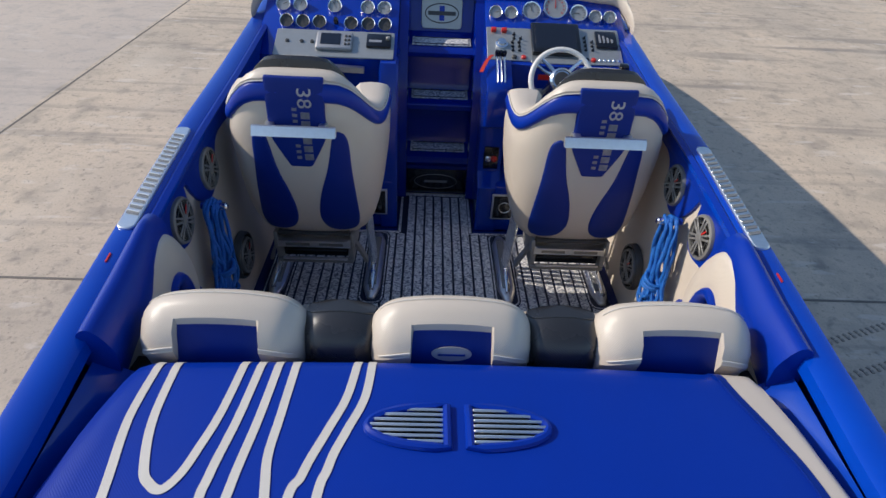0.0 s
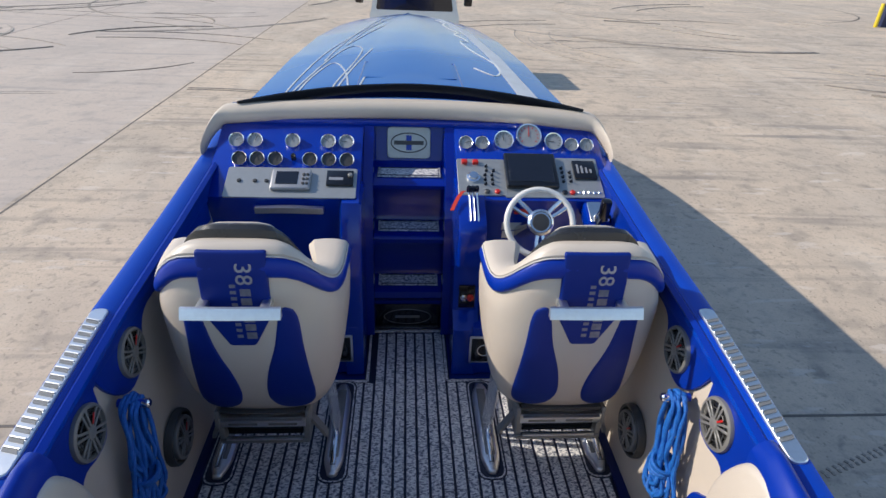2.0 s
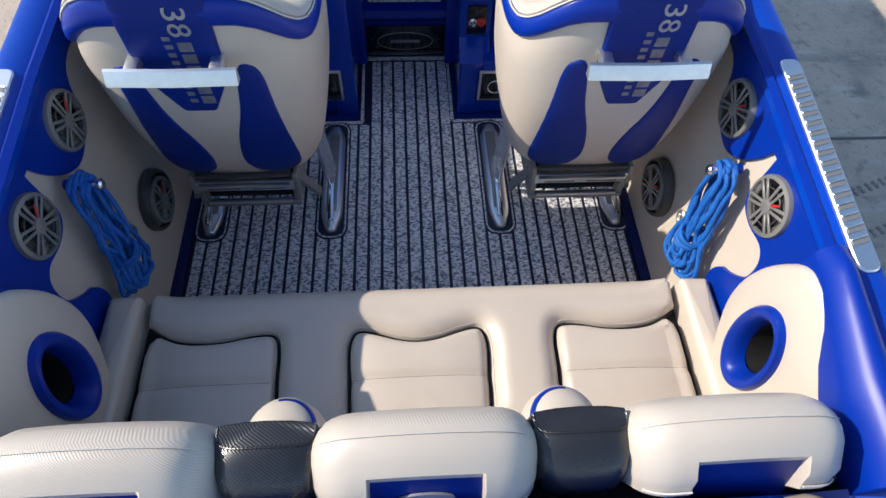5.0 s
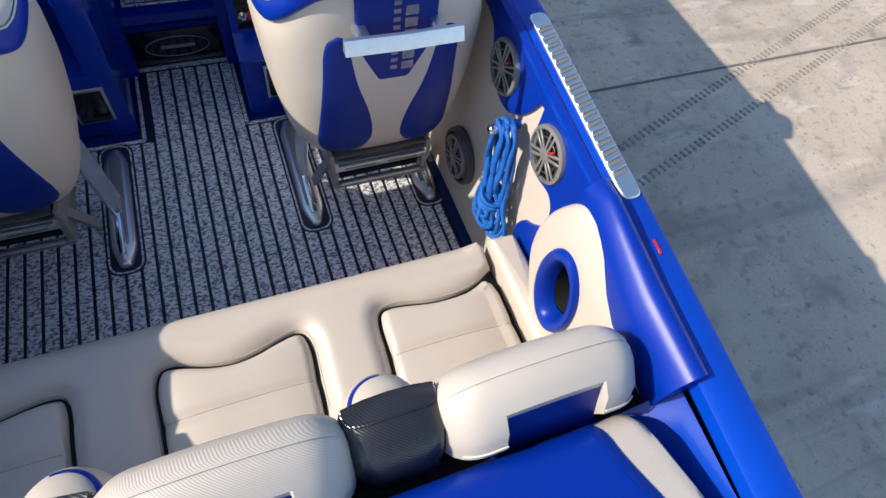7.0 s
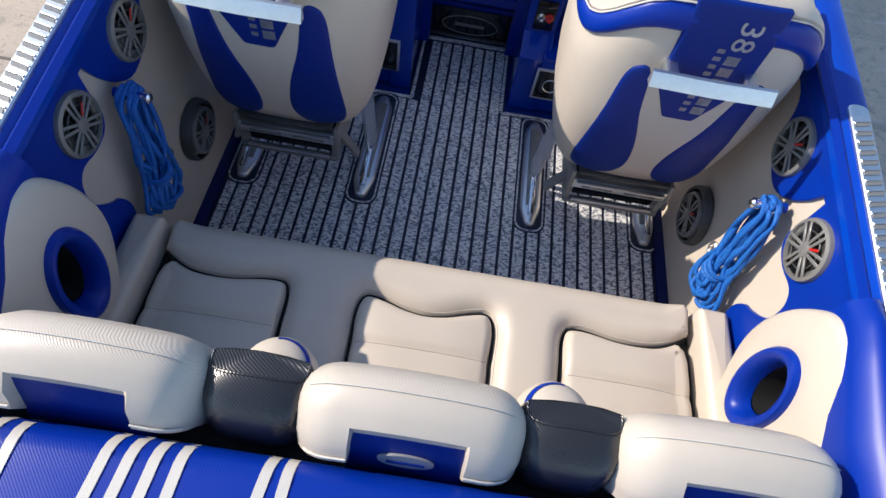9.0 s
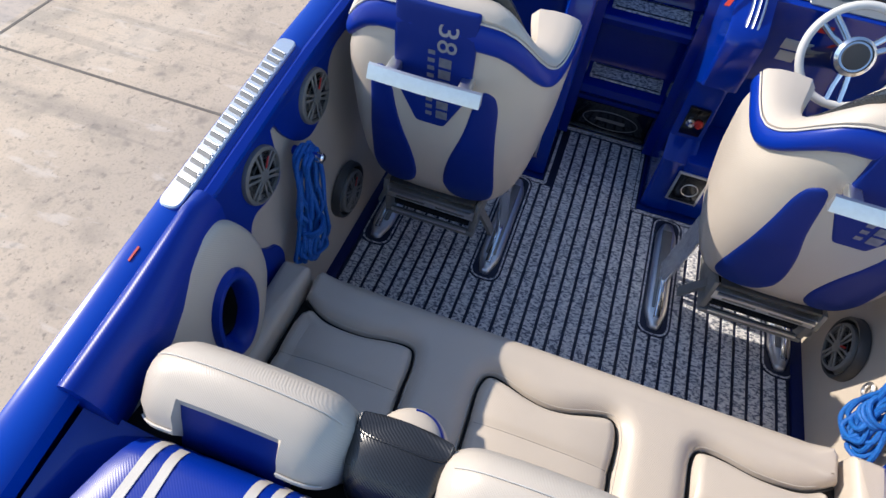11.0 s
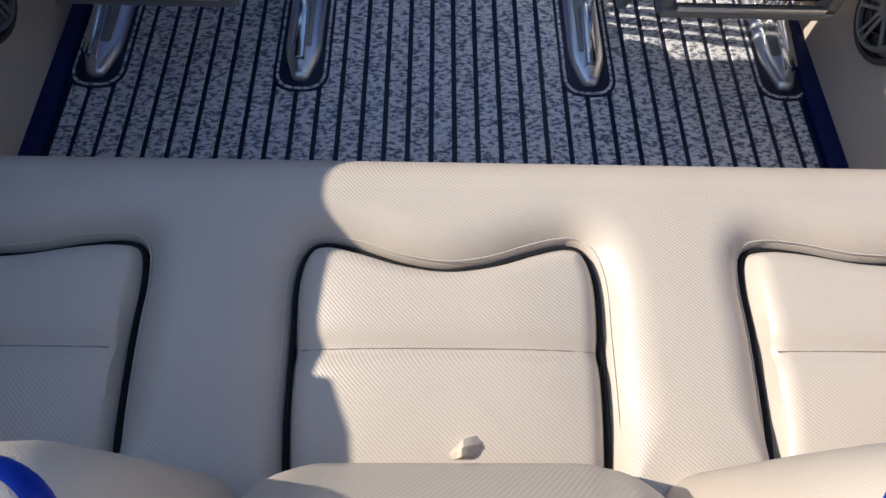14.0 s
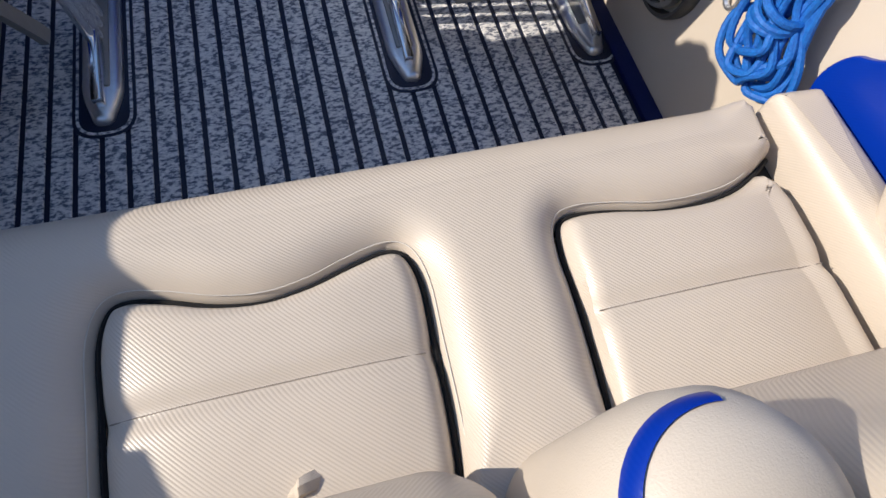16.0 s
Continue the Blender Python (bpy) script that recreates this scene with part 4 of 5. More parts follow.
    tray = part("tray_frame", rbox(0.41, 0.03, 0.022, pose(0, -0.035, 0.325), 0.004), GREY, ob, "grey metal tray frame")
    part("rail", rbox(0.35, 0.012, 0.014, pose(0, -0.05, 0.345), 0.003), ALU, tray)
    for s in (-1, 1):
        part("cheek", rbox(0.028, 0.28, 0.12, pose(s * 0.195, 0.10, 0.372), 0.006), GREY, tray)
        part("bolt", lathe([(0.009, 0), (0.009, 0.005), (0.005, 0.008), (0.0005, 0.008)], 8, pose(s * 0.15, -0.046, 0.452, 90)), CHROME, ob)
        part("strut", loft([[(s * (x + dx), y + dy, z) for dx, dy in ((-0.009, -0.022), (0.009, -0.022), (0.009, 0.022), (-0.009, 0.022))] for x, y, z in ((0.205, 0.02, 0.43), (0.235, 0.035, 0.36), (0.262, 0.05, 0.29), (0.268, 0.058, 0.26))]), GREY, ob, "slanted metal strut")
    for x in (-0.09, 0.09):
        part("recess", rbox(0.13, 0.006, 0.022, pose(x, -0.0465, 0.437), 0.003), GREY, ob)
    for s in (-1, 1):
        x = s * 0.285
        foot = resample(round_poly([(x - 0.022, 0.0), (x + 0.022, 0.0), (x + 0.052, 0.10), (x + 0.052, 0.60), (x + 0.022, 0.68), (x - 0.022, 0.68), (x - 0.052, 0.60), (x - 0.052, 0.10)], 0.035, 5), 0.03)
        rail = part("floor_rail", pad(foot, 0.03, 0.022, 0.0, None, 0.004, 3, 3), ALU, ob, "polished metal floor rail")
        part("rail_trough", rbox(0.05, 0.50, 0.012, pose(x, 0.36, 0.034), 0.004), GREY, ob)
        for k in range(4):
            part("leg_tube", tube([(x + s * 0.002, 0.24 + 0.042 * k, 0.03), (x - s * 0.03, 0.25 + 0.042 * k, 0.46)], 0.015, 10), CHROME, ob)
        part("slide", rbox(0.026, 0.22, 0.05, pose(x + s * 0.003, 0.15, 0.058, 7), 0.006), CHROME, ob)
    for x in (-0.205, 0.205):
        part("side_bracket", rbox(0.02, 0.30, 0.09, pose(x, 0.10, 0.43, -12), 0.006), GREY, ob)
    return ob


def text_mesh(body, size, depth=0.001):
    """Letters in the built-in font as a mesh, centred."""
    cu = bpy.data.curves.new("letters", "FONT")
    cu.body, cu.size, cu.extrude = body, size, depth
    cu.align_x, cu.align_y = "CENTER", "CENTER"
    tmp = bpy.data.objects.new("letters", cu)
    me = bpy.data.meshes.new_from_object(tmp)
    bpy.data.objects.remove(tmp)
    bm = bmesh.new()
    bm.from_mesh(me)
    bpy.data.meshes.remove(me)
    return bm


def lettering(ob, on_back):
    """38 and a bar of print reading downwards on the seat's centre panel."""
    bm = text_mesh("38", 0.085)
    bm.transform(Matrix.Diagonal((1.12, 1.05, 1, 1)))
    for v in bm.verts:
        x, z = v.co.y, -v.co.x
        v.co = Vector(on_back(x + 0.040, 1.300 + z, 0.0095 + v.co.z))
    part("print", bm, SILVER, ob, "silver numerals 38")
    # two rows of unreadable print as bars: a bold row and a fine row
    for x, z0, z1, w, n, solid in ((0.042, 1.235, 0.985, 0.040, 6, 0.76), (-0.004, 1.255, 1.115, 0.022, 5, 0.5), (-0.004, 1.075, 0.985, 0.022, 3, 0.5)):
        for k in range(n):
            za, zb = z0 + (z1 - z0) * k / n, z0 + (z1 - z0) * (k + solid) / n
            ol = [Vector(p) for p in ((x - w / 2, zb), (x + w / 2, zb), (x + w / 2, za), (x - w / 2, za))]
            part("print_bar", plate(ol, 0.004, 0.0095, on_back), SILVER_DIM, ob, smooth=False)


helm_seat(-0.685)
helm_seat(0.71)

# ---- dash and companionway ----
SLOPE = math.degrees(math.atan2(0.23, 0.5))
DASH = pose(0, 1.0, 1.114, SLOPE)


def console(name, x0, x1, sec, mat, label):
    ob = thing(name, label, "console")
    rings = []
    for x in (x0, x0 + 0.012, x1 - 0.012, x1):
        e = 0.008 if x in (x0, x1) else 0.0
        cy, cz = sum(p[0] for p in sec) / len(sec), sum(p[1] for p in sec) / len(sec)
        rings.append([(x, cy + (a - cy) * (1 - e * 1.6), cz + (b - cz) * (1 - e * 1.6)) for a, b in sec])
    part("body", loft(rings), mat, ob)
    return ob


def on_dash(x, s, h):
    return tuple(DASH @ Vector((x, s, h)))


PORT = console("port_console", -1.17, -0.30, [(1.01, 1.084), (1.0, 1.112), (1.54, 1.362), (1.60, 1.385), (1.75, 1.37), (1.75, 0.0), (1.22, 0.0), (1.14, 0.35), (1.06, 0.80)], GEL_DASH, "glossy blue dash console with a silver instrument panel")
STBD = console("helm_console", 0.27, 1.19, [(1.01, 1.084), (1.0, 1.112), (1.54, 1.362), (1.60, 1.385), (1.75, 1.37), (1.75, 0.0), (1.22, 0.0), (1.14, 0.35), (1.06, 0.80)], GEL_DASH, "glossy blue helm console with gauges and switches")


def rounded(x0, x1, y0, y1, r=0.012):
    return [Vector((p.x, p.y)) for p in round_poly([(x0, y0), (x1, y0), (x1, y1), (x0, y1)], r, 3)]


def gauge(x, s, r, parent, needle=-40, face=DIAL):
    """A chrome-rimmed dial sunk in the dash."""
    m = DASH @ pose(x, s, r * 0.30, 24)
    g = part("gauge", lathe([(r * 0.98, -0.06), (r, 0.0), (r * 1.0, 0.014), (r * 0.95, 0.021), (r * 0.87, 0.018), (r * 0.84, 0.008)], 28, m), CHROME, parent, "round gauge with chrome bezel")
    part("dial", lathe([(r * 0.85, 0.004), (r * 0.84, 0.0105), (0.0005, 0.0105)], 28, m), face, g, "round dial face")
    bm = rbox(r * 0.06, r * 0.62, 0.002, m @ pose(0, 0, 0.014, 0, 0, needle) @ pose(0, r * 0.25, 0), 0.0)
    for k in range(11):
        a = math.radians(-130 + 26 * k)
        rbox(r * 0.05, r * 0.16, 0.0016, m @ pose(r * 0.68 * math.sin(a), r * 0.68 * math.cos(a), 0.0125, 0, 0, -math.degrees(a)), 0.0, bm=bm)
    part("markings", bm, RED if r > 0.07 else DARK_GREY, g, smooth=False)
    return g


for i, x in enumerate((-1.05, -0.94, -0.717, -0.505, -0.396)):
    gauge(x, 0.438, 0.048, PORT, -60 + 37 * i)
# lower row: dark face colour stands in for dials dimmed by the slanted view
for i, x in enumerate((-1.008, -0.905, -0.80, -0.60, -0.49, -0.384)):
    gauge(x, 0.283, 0.046, PORT, 50 - 31 * i, DARK_GREY)
for i, (x, s, r) in enumerate(((0.335, 0.452, 0.046), (0.436, 0.452, 0.046), (0.574, 0.475, 0.064), (0.735, 0.512, 0.084), (0.887, 0.472, 0.060), (0.998, 0.45, 0.046), (1.094, 0.45, 0.046))):
    gauge(x, s, r, STBD, 0 if r > 0.07 else -70 + 40 * i)
# silver panels
part("panel", plate(rounded(-1.06, -0.318, -0.008, 0.225), 0.0, 0.008, on_dash, 0.002), PANEL, PORT, "silver-grey instrument panel")
unit = part("chart_unit", rbox(0.225, 0.15, 0.03, DASH @ pose(-0.69, 0.115, 0.02), 0.012, 3), SILVER, PORT, "silver instrument with small dark screen")
part("screen", rbox(0.125, 0.10, 0.006, DASH @ pose(-0.712, 0.118, 0.036), 0.004, 1), SCREEN, unit)
for a in range(6):
    part("key", lathe([(0.009, 0), (0.009, 0.006), (0.006, 0.009), (0.0005, 0.009)], 10, DASH @ pose(-0.618 + 0.022 * (a % 2), 0.075 + 0.035 * (a // 2), 0.034)), DARK_GREY, unit)
radio = part("radio", rbox(0.155, 0.115, 0.02, DASH @ pose(-0.414, 0.137, 0.015), 0.006), GLOSS_BLACK, PORT, "black radio unit")
part("knob", lathe([(0.014, 0), (0.014, 0.012), (0.010, 0.016), (0.0005, 0.016)], 14, DASH @ pose(-0.355, 0.15, 0.024)), GREY, radio)
part("display_bar", rbox(0.08, 0.02, 0.002, DASH @ pose(-0.435, 0.125, 0.026), 0.0), SILVER, radio)
for x in (-0.985, -0.895, -0.83):
    part("button", lathe([(0.013, 0), (0.013, 0.008), (0.009, 0.012), (0.0005, 0.012)], 12, DASH @ pose(x, 0.115, 0.006)), DARK_GREY, PORT)
part("button", lathe([(0.016, 0), (0.016, 0.03), (0.010, 0.04), (0.0005, 0.04)], 12, DASH @ pose(-0.70, 0.305, 0.0)), GLOSS_BLACK, PORT)
part("grab_handle", loft([[(x, 0.975 - 0.018 * (1 - abs(x + 0.69) / 0.19) + dy, 1.045 + 0.012 * (1 - abs(x + 0.69) / 0.19) + dz) for dy, dz in ((-0.01, -0.018), (-0.012, 0.016), (0.02, 0.02), (0.06, -0.016))] for x in (-0.88, -0.69, -0.50)]), ALU, PORT, "brushed metal glove-box handle")
part("lock", lathe([(0.025, 0), (0.025, 0.012), (0.018, 0.016), (0.0005, 0.016)], 16, pose(-0.52, 1.105, 0.60, 90)), CHROME, PORT)
# inner pillar of the port console
pil = [(0.79, 0.0), (0.80, 0.30), (0.84, 0.62), (0.90, 0.98), (0.96, 1.10), (1.05, 1.12), (1.3, 1.1), (1.3, 0.0)]
part("pillar", loft([[(x, 1.1 + (a - 1.1) * k, b * (0.5 + 0.5 * k)) for a, b in pil] for x, k in ((-0.405, 0.94), (-0.395, 1.0), (-0.30, 1.0), (-0.285, 0.97))]), GEL_DASH, PORT)
# helm panel, display and switches
part("panel", plate(rounded(0.272, 0.56, 0.03, 0.325), 0.0, 0.008, on_dash, 0.002), PANEL, STBD, "silver-grey switch panel")
part("panel", plate(rounded(0.85, 1.135, 0.02, 0.345), 0.0, 0.008, on_dash, 0.002), PANEL, STBD, "silver-grey switch panel")
part("panel", plate(rounded(0.545, 0.87, 0.018, 0.10), 0.0, 0.006, on_dash, 0.002), PANEL, STBD, "silver-grey switch panel")
disp = part("chart_display", rbox(0.315, 0.265, 0.04, DASH @ pose(0.712, 0.212, 0.025, 2), 0.012, 3), GLOSS_BLACK, STBD, "black chart display with a dark screen")
part("screen", rbox(0.265, 0.21, 0.004, DASH @ pose(0.712, 0.212, 0.025, 2) @ pose(-0.004, 0.004, 0.0215), 0.004, 1), SCREEN, disp)
part("fader", rbox(0.14, 0.15, 0.02, DASH @ pose(1.045, 0.235, 0.016), 0.008), GLOSS_BLACK, STBD, "black trim indicator")
for k in range(4):
    part("scale", rbox(0.012, 0.075 - 0.014 * k, 0.003, DASH @ pose(1.0 + 0.026 * k, 0.235 - 0.006 * k, 0.0275), 0.0), SILVER, STBD)
for x in (0.318, 0.385):
    part("breaker", rbox(0.035, 0.03, 0.025, DASH @ pose(x, 0.288, 0.018), 0.006), RED, STBD, "red breaker cap")
part("ignition", lathe([(0.040, 0), (0.040, 0.012), (0.028, 0.018), (0.027, 0.03), (0.0005, 0.032)], 20, DASH @ pose(0.365, 0.165, 0.006)), CHROME, STBD)
for i in range(9):
    x, s = 0.435 + 0.042 * (i % 2) + 0.012 * (i // 6), 0.115 + 0.036 * (i // 2)
    part("toggle", lathe([(0.011, 0), (0.011, 0.006), (0.004, 0.008), (0.005, 0.026), (0.0005, 0.028)], 8, DASH @ pose(x, s, 0.006, 15)), GLOSS_BLACK, STBD)
for i in range(7):
    part("toggle", lathe([(0.011, 0), (0.011, 0.006), (0.004, 0.008), (0.005, 0.026), (0.0005, 0.028)], 8, DASH @ pose(0.905 + 0.045 * (i % 2), 0.145 + 0.036 * (i // 2), 0.006, 15)), GLOSS_BLACK, STBD)
for i in range(5):
    part("toggle", lathe([(0.010, 0), (0.010, 0.008), (0.006, 0.012), (0.0005, 0.012)], 10, DASH @ pose(0.985 + 0.03 * i, 0.055, 0.006)), CHROME, STBD)
for x, mt in ((0.44, DARK_GREY), (0.50, RED), (0.90, GLOSS_BLACK), (0.945, RED)):
    part("button", lathe([(0.017, 0), (0.017, 0.010), (0.011, 0.015), (0.0005, 0.015)], 12, DASH @ pose(x, 0.055, 0.006)), mt, STBD)
# throttle pod on the inner side
pod = [(0.785, 0.0), (0.80, 0.33), (0.92, 0.40), (0.95, 0.70), (0.80, 0.78), (0.79, 1.00), (0.82, 1.045), (1.0, 1.13), (1.35, 1.12), (1.35, 0.0)]
part("throttle_pod", loft([[(x, 1.1 + (a - 1.1) * k, b) for a, b in pod] for x, k in ((0.262, 0.965), (0.275, 1.0), (0.405, 1.0), (0.418, 0.97))]), GEL_DASH, STBD)
part("foot_block", rbox(0.24, 0.36, 0.36, pose(0.50, 0.965, 0.18), 0.02), GEL_DASH, STBD)
part("foot_block", rbox(0.30, 0.36, 0.36, pose(-0.455, 0.98, 0.18), 0.02), GEL_DASH, PORT)
part("vent_square", rbox(0.16, 0.012, 0.20, pose(-0.43, 0.798, 0.20), 0.004), ALU, PORT, "square framed black grille")
part("vent_face", rbox(0.135, 0.006, 0.175, pose(-0.43, 0.790, 0.20), 0.002), GLOSS_BLACK, PORT)
part("lever_plate", plate(rounded(0.298, 0.398, -0.195, -0.005), 0.0, 0.007, lambda x, s, h: on_dash(x, s, h), 0.002), CHROME, STBD, "polished throttle plate")
for k, x in enumerate((0.325, 0.348, 0.372)):
    part("throttle_lever", tube([on_dash(x, -0.17, 0.008), on_dash(x, -0.10, 0.03), on_dash(x, 0.0, 0.035), on_dash(x, 0.03, 0.045)], 0.006, 6), CHROME, STBD)
    part("lever_knob", lathe([(0.012, -0.02), (0.014, 0.0), (0.012, 0.02), (0.0005, 0.024)], 10, DASH @ pose(x, 0.03, 0.055)), GLOSS_BLACK, STBD)
part("kill_strap", loft([[on_dash(0.30 - 0.075 * t + dx, 0.02 - 0.13 * t ** 1.6, 0.05 - 0.02 * t + dz) for dx, dz in ((-0.011, 0), (-0.011, 0.003), (0.011, 0.003), (0.011, 0))] for t in [k / 8 for k in range(9)]]), ORANGE, STBD, "orange-red safety lanyard")
part("gear_plate", plate(rounded(1.015, 1.125, -0.16, -0.01), 0.0, 0.007, on_dash, 0.002), CHROME, STBD, "polished shift plate")
part("gear_bracket", rbox(0.14, 0.20, 0.10, DASH @ pose(1.07, -0.09, -0.055), 0.02), GEL_DASH, STBD)
for x in (1.05, 1.09):
    part("shift_lever", tube([on_dash(x, -0.11, 0.01), on_dash(x, -0.14, 0.06), on_dash(x + 0.01, -0.13, 0.10)], 0.008, 8), CHROME, STBD)
part("phone_clamp", rbox(0.055, 0.05, 0.14, pose(1.075, 0.84, 1.13, 12), 0.012, 2), GLOSS_BLACK, STBD, "black clamp mount")
part("clamp_arm", tube([(1.03, 0.80, 0.96), (1.04, 0.82, 1.04), (1.07, 0.84, 1.09), (1.12, 0.86, 1.08)], 0.012, 8), GLOSS_BLACK, STBD)
part("fuse_plate", rbox(0.02, 0.10, 0.16, pose(0.345, 0.925, 0.50, 0, 0, 90), 0.004), GLOSS_BLACK, STBD)
for x in (0.325, 0.365):
    part("battery_switch", lathe([(0.022, 0), (0.022, 0.01), (0.012, 0.015), (0.010, 0.03), (0.0005, 0.032)], 14, pose(x, 0.912, 0.50, 90)), CHROME if x < 0.35 else RED, STBD)
sq = part("vent_square", rbox(0.16, 0.012, 0.20, pose(0.445, 0.782, 0.20), 0.004), ALU, STBD, "square framed black grille")
part("grille", rbox(0.135, 0.01, 0.175, pose(0.445, 0.777, 0.20), 0.003), GLOSS_BLACK, sq)
part("grille_ring", tube([(0.455 + 0.04 * math.cos(a), 0.771, 0.20 + 0.04 * math.sin(a)) for a in [2 * math.pi * k / 20 for k in range(20)]], 0.003, 6, True), ALU, sq)
for x, z, w, h, mt in ((0.645, 1.035, 0.085, 0.035, RED), (0.60, 0.93, 0.12, 0.05, WHITE), (0.585, 0.87, 0.075, 0.05, WHITE)):
    part("notice", rbox(w, 0.004, h, pose(x, 1.055 - (z - 0.8) / 6, z, 9.5), 0.0), mt, STBD, "small notice plate")

# steering wheel
WHEEL = pose(0.655, 0.60, 1.165, 58)
wheel = thing("steering_wheel", "chrome three-spoke steering wheel with pale rim", "steering wheel", (0, 0, 0))
part("rim", tube([tuple(WHEEL @ Vector((0.172 * math.cos(a), 0.172 * math.sin(a), 0))) for a in [2 * math.pi * k / 48 for k in range(48)]], 0.0155, 10, True), WHITE, wheel, "silver-white leather rim")
part("hub", lathe([(0.056, -0.05), (0.070, 0.0), (0.068, 0.018), (0.056, 0.028), (0.052, 0.022), (0.0005, 0.024)], 28, WHEEL), CHROME, wheel)
part("hub_cap", lathe([(0.046, 0.02), (0.043, 0.030), (0.0005, 0.032)], 24, WHEEL), DARK_GREY, wheel)
part("column", lathe([(0.04, -0.50), (0.045, -0.2), (0.055, -0.04)], 20, WHEEL), GLOSS_BLACK, wheel)
for a0 in (38, 142, 270):
    for off in (-8, 8):
        a, b = math.radians(a0 + off * 1.6), math.radians(a0 + off)
        part("spoke", tube([tuple(WHEEL @ Vector((r * math.cos(t), r * math.sin(t), z))) for r, t, z in ((0.05, a, 0.0), (0.11, (a + b) / 2, -0.004), (0.165, b, 0.0))], 0.011, 8), CHROME, wheel)

# steps up through the middle
stairs = thing("companionway_steps", "dark blue moulded steps with speckled tread mats", "steps")
sec = [(1.26, 0.0), (1.262, 0.24), (1.22, 0.29), (1.225, 0.335), (1.26, 0.35), (1.385, 0.38), (1.40, 0.42), (1.405, 0.62), (1.27, 0.68), (1.26, 0.715), (1.29, 0.735), (1.46, 0.76), (1.475, 0.80), (1.48, 0.98), (1.34, 1.03), (1.325, 1.06), (1.35, 1.08), (1.52, 1.115), (1.56, 1.14), (1.64, 1.42), (1.9, 1.42), (1.9, 0.0)]
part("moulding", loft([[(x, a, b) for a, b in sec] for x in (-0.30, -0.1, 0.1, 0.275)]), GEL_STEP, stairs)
for y, z in ((1.325, 0.371), (1.38, 0.754), (1.44, 1.105)):
    rim = part("tread_mat", rbox(0.40, 0.115, 0.008, pose(-0.012, y, z, 10), 0.003, 1), MAT, stairs, "speckled grey tread mat")
    part("mat_border", tube([tuple(pose(-0.012, y, z + 0.005, 10) @ Vector(p)) for p in ((-0.185, -0.045, 0), (0.185, -0.045, 0), (0.185, 0.045, 0), (-0.185, 0.045, 0))], 0.004, 4, True), PAD_BLACK, rim)
for s, x in ((-1, -0.268), (1, 0.243)):
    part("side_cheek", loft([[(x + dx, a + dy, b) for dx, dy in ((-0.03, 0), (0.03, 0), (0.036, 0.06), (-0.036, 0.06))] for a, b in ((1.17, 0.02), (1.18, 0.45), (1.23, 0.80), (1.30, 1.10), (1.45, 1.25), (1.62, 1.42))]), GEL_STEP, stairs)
em = part("badge_plate", plate(rounded(-0.155, 0.125, -0.10, 0.10, 0.03), 0.0, 0.012, lambda x, y, h: tuple(pose(0, 1.590, 1.252, 74) @ Vector((x, y, h))), 0.003), PANEL, stairs, "silver badge plate with an oval outline")
ov = [(0.115 * math.cos(a) - 0.015, 0.062 * math.sin(a)) for a in [2 * math.pi * k / 36 for k in range(36)]]
part("badge_oval", tube([tuple(pose(0, 1.590, 1.252, 74) @ Vector((x, y, 0.013))) for x, y in ov], 0.004, 5, True), DARK_GREY, em)
part("badge_stripe", rbox(0.035, 0.095, 0.003, pose(0, 1.590, 1.252, 74) @ pose(-0.015, 0, 0.0125), 0.0), GEL_DASH, em)
part("badge_bar", rbox(0.19, 0.026, 0.003, pose(0, 1.590, 1.252, 74) @ pose(-0.015, 0, 0.0145), 0.0), DARK_GREY, em)
kick = part("kick_plate", rbox(0.50, 0.01, 0.20, pose(-0.015, 1.252, 0.12), 0.003), GLOSS_BLACK, stairs, "black kick plate with an oval outline")
part("kick_oval", tube([(-0.015 + 0.16 * math.cos(a), 1.245, 0.12 + 0.06 * math.sin(a)) for a in [2 * math.pi * k / 32 for k in range(32)]], 0.0025, 5, True), GREY, kick)
part("kick_bar", rbox(0.17, 0.006, 0.018, pose(-0.015, 1.246, 0.12), 0.0), GREY, kick)
part("sill", rbox(0.55, 0.02, 0.012, pose(-0.015, 1.243, 0.008), 0.003), ALU, stairs)

# padded dash brow and low tinted windscreen
brow = thing("dash_brow", "pale beige padded brow over the dash", "dash trim")
rings = []
for i in range(61):
    t = -1 + 2 * i / 60
    a = abs(t)
    x = 1.245 * (1 - (1 - a) ** 1.6) * (1 if t > 0 else -1) if a > 0.8 else t * 1.245 * (0.924 / 0.8)
    y = 1.64 - 0.08 * a * a - 0.20 * max(0, (a - 0.80) / 0.20) ** 1.6
    z = 1.458 - 0.065 * a * a - 0.12 * max(0, (a - 0.78) / 0.22) ** 1.8
    k = 1 - 0.25 * max(0, (a - 0.85) / 0.15)
    rings.append([(x, y + k * c * 0.075, z + k * s * 0.062) for c, s in [(math.cos(q), math.sin(q)) for q in [2 * math.pi * j / 14 for j in range(14)]]])
part("roll", loft(rings), BEIGE_PLAIN, brow)
screen = thing("windscreen", "low black tinted wraparound windscreen", "windscreen")
rings = []
for i in range(41):
    t = -1 + 2 * i / 40
    x = 1.085 * t + 0.012
    y = 1.61 + 0.15 * (1 - t * t)
    z0, z1 = 1.50 - 0.05 * t * t, 1.605 - 0.095 * t * t - 0.012 * abs(t)
    rings.append([(x, y, z0), (x, y - 0.075 * (1 - 0.4 * t * t), z1), (x, y - 0.067 * (1 - 0.4 * t * t), z1 + 0.004), (x, y + 0.010, z0)])
part("tinted_pane", loft(rings), SCREEN, screen)
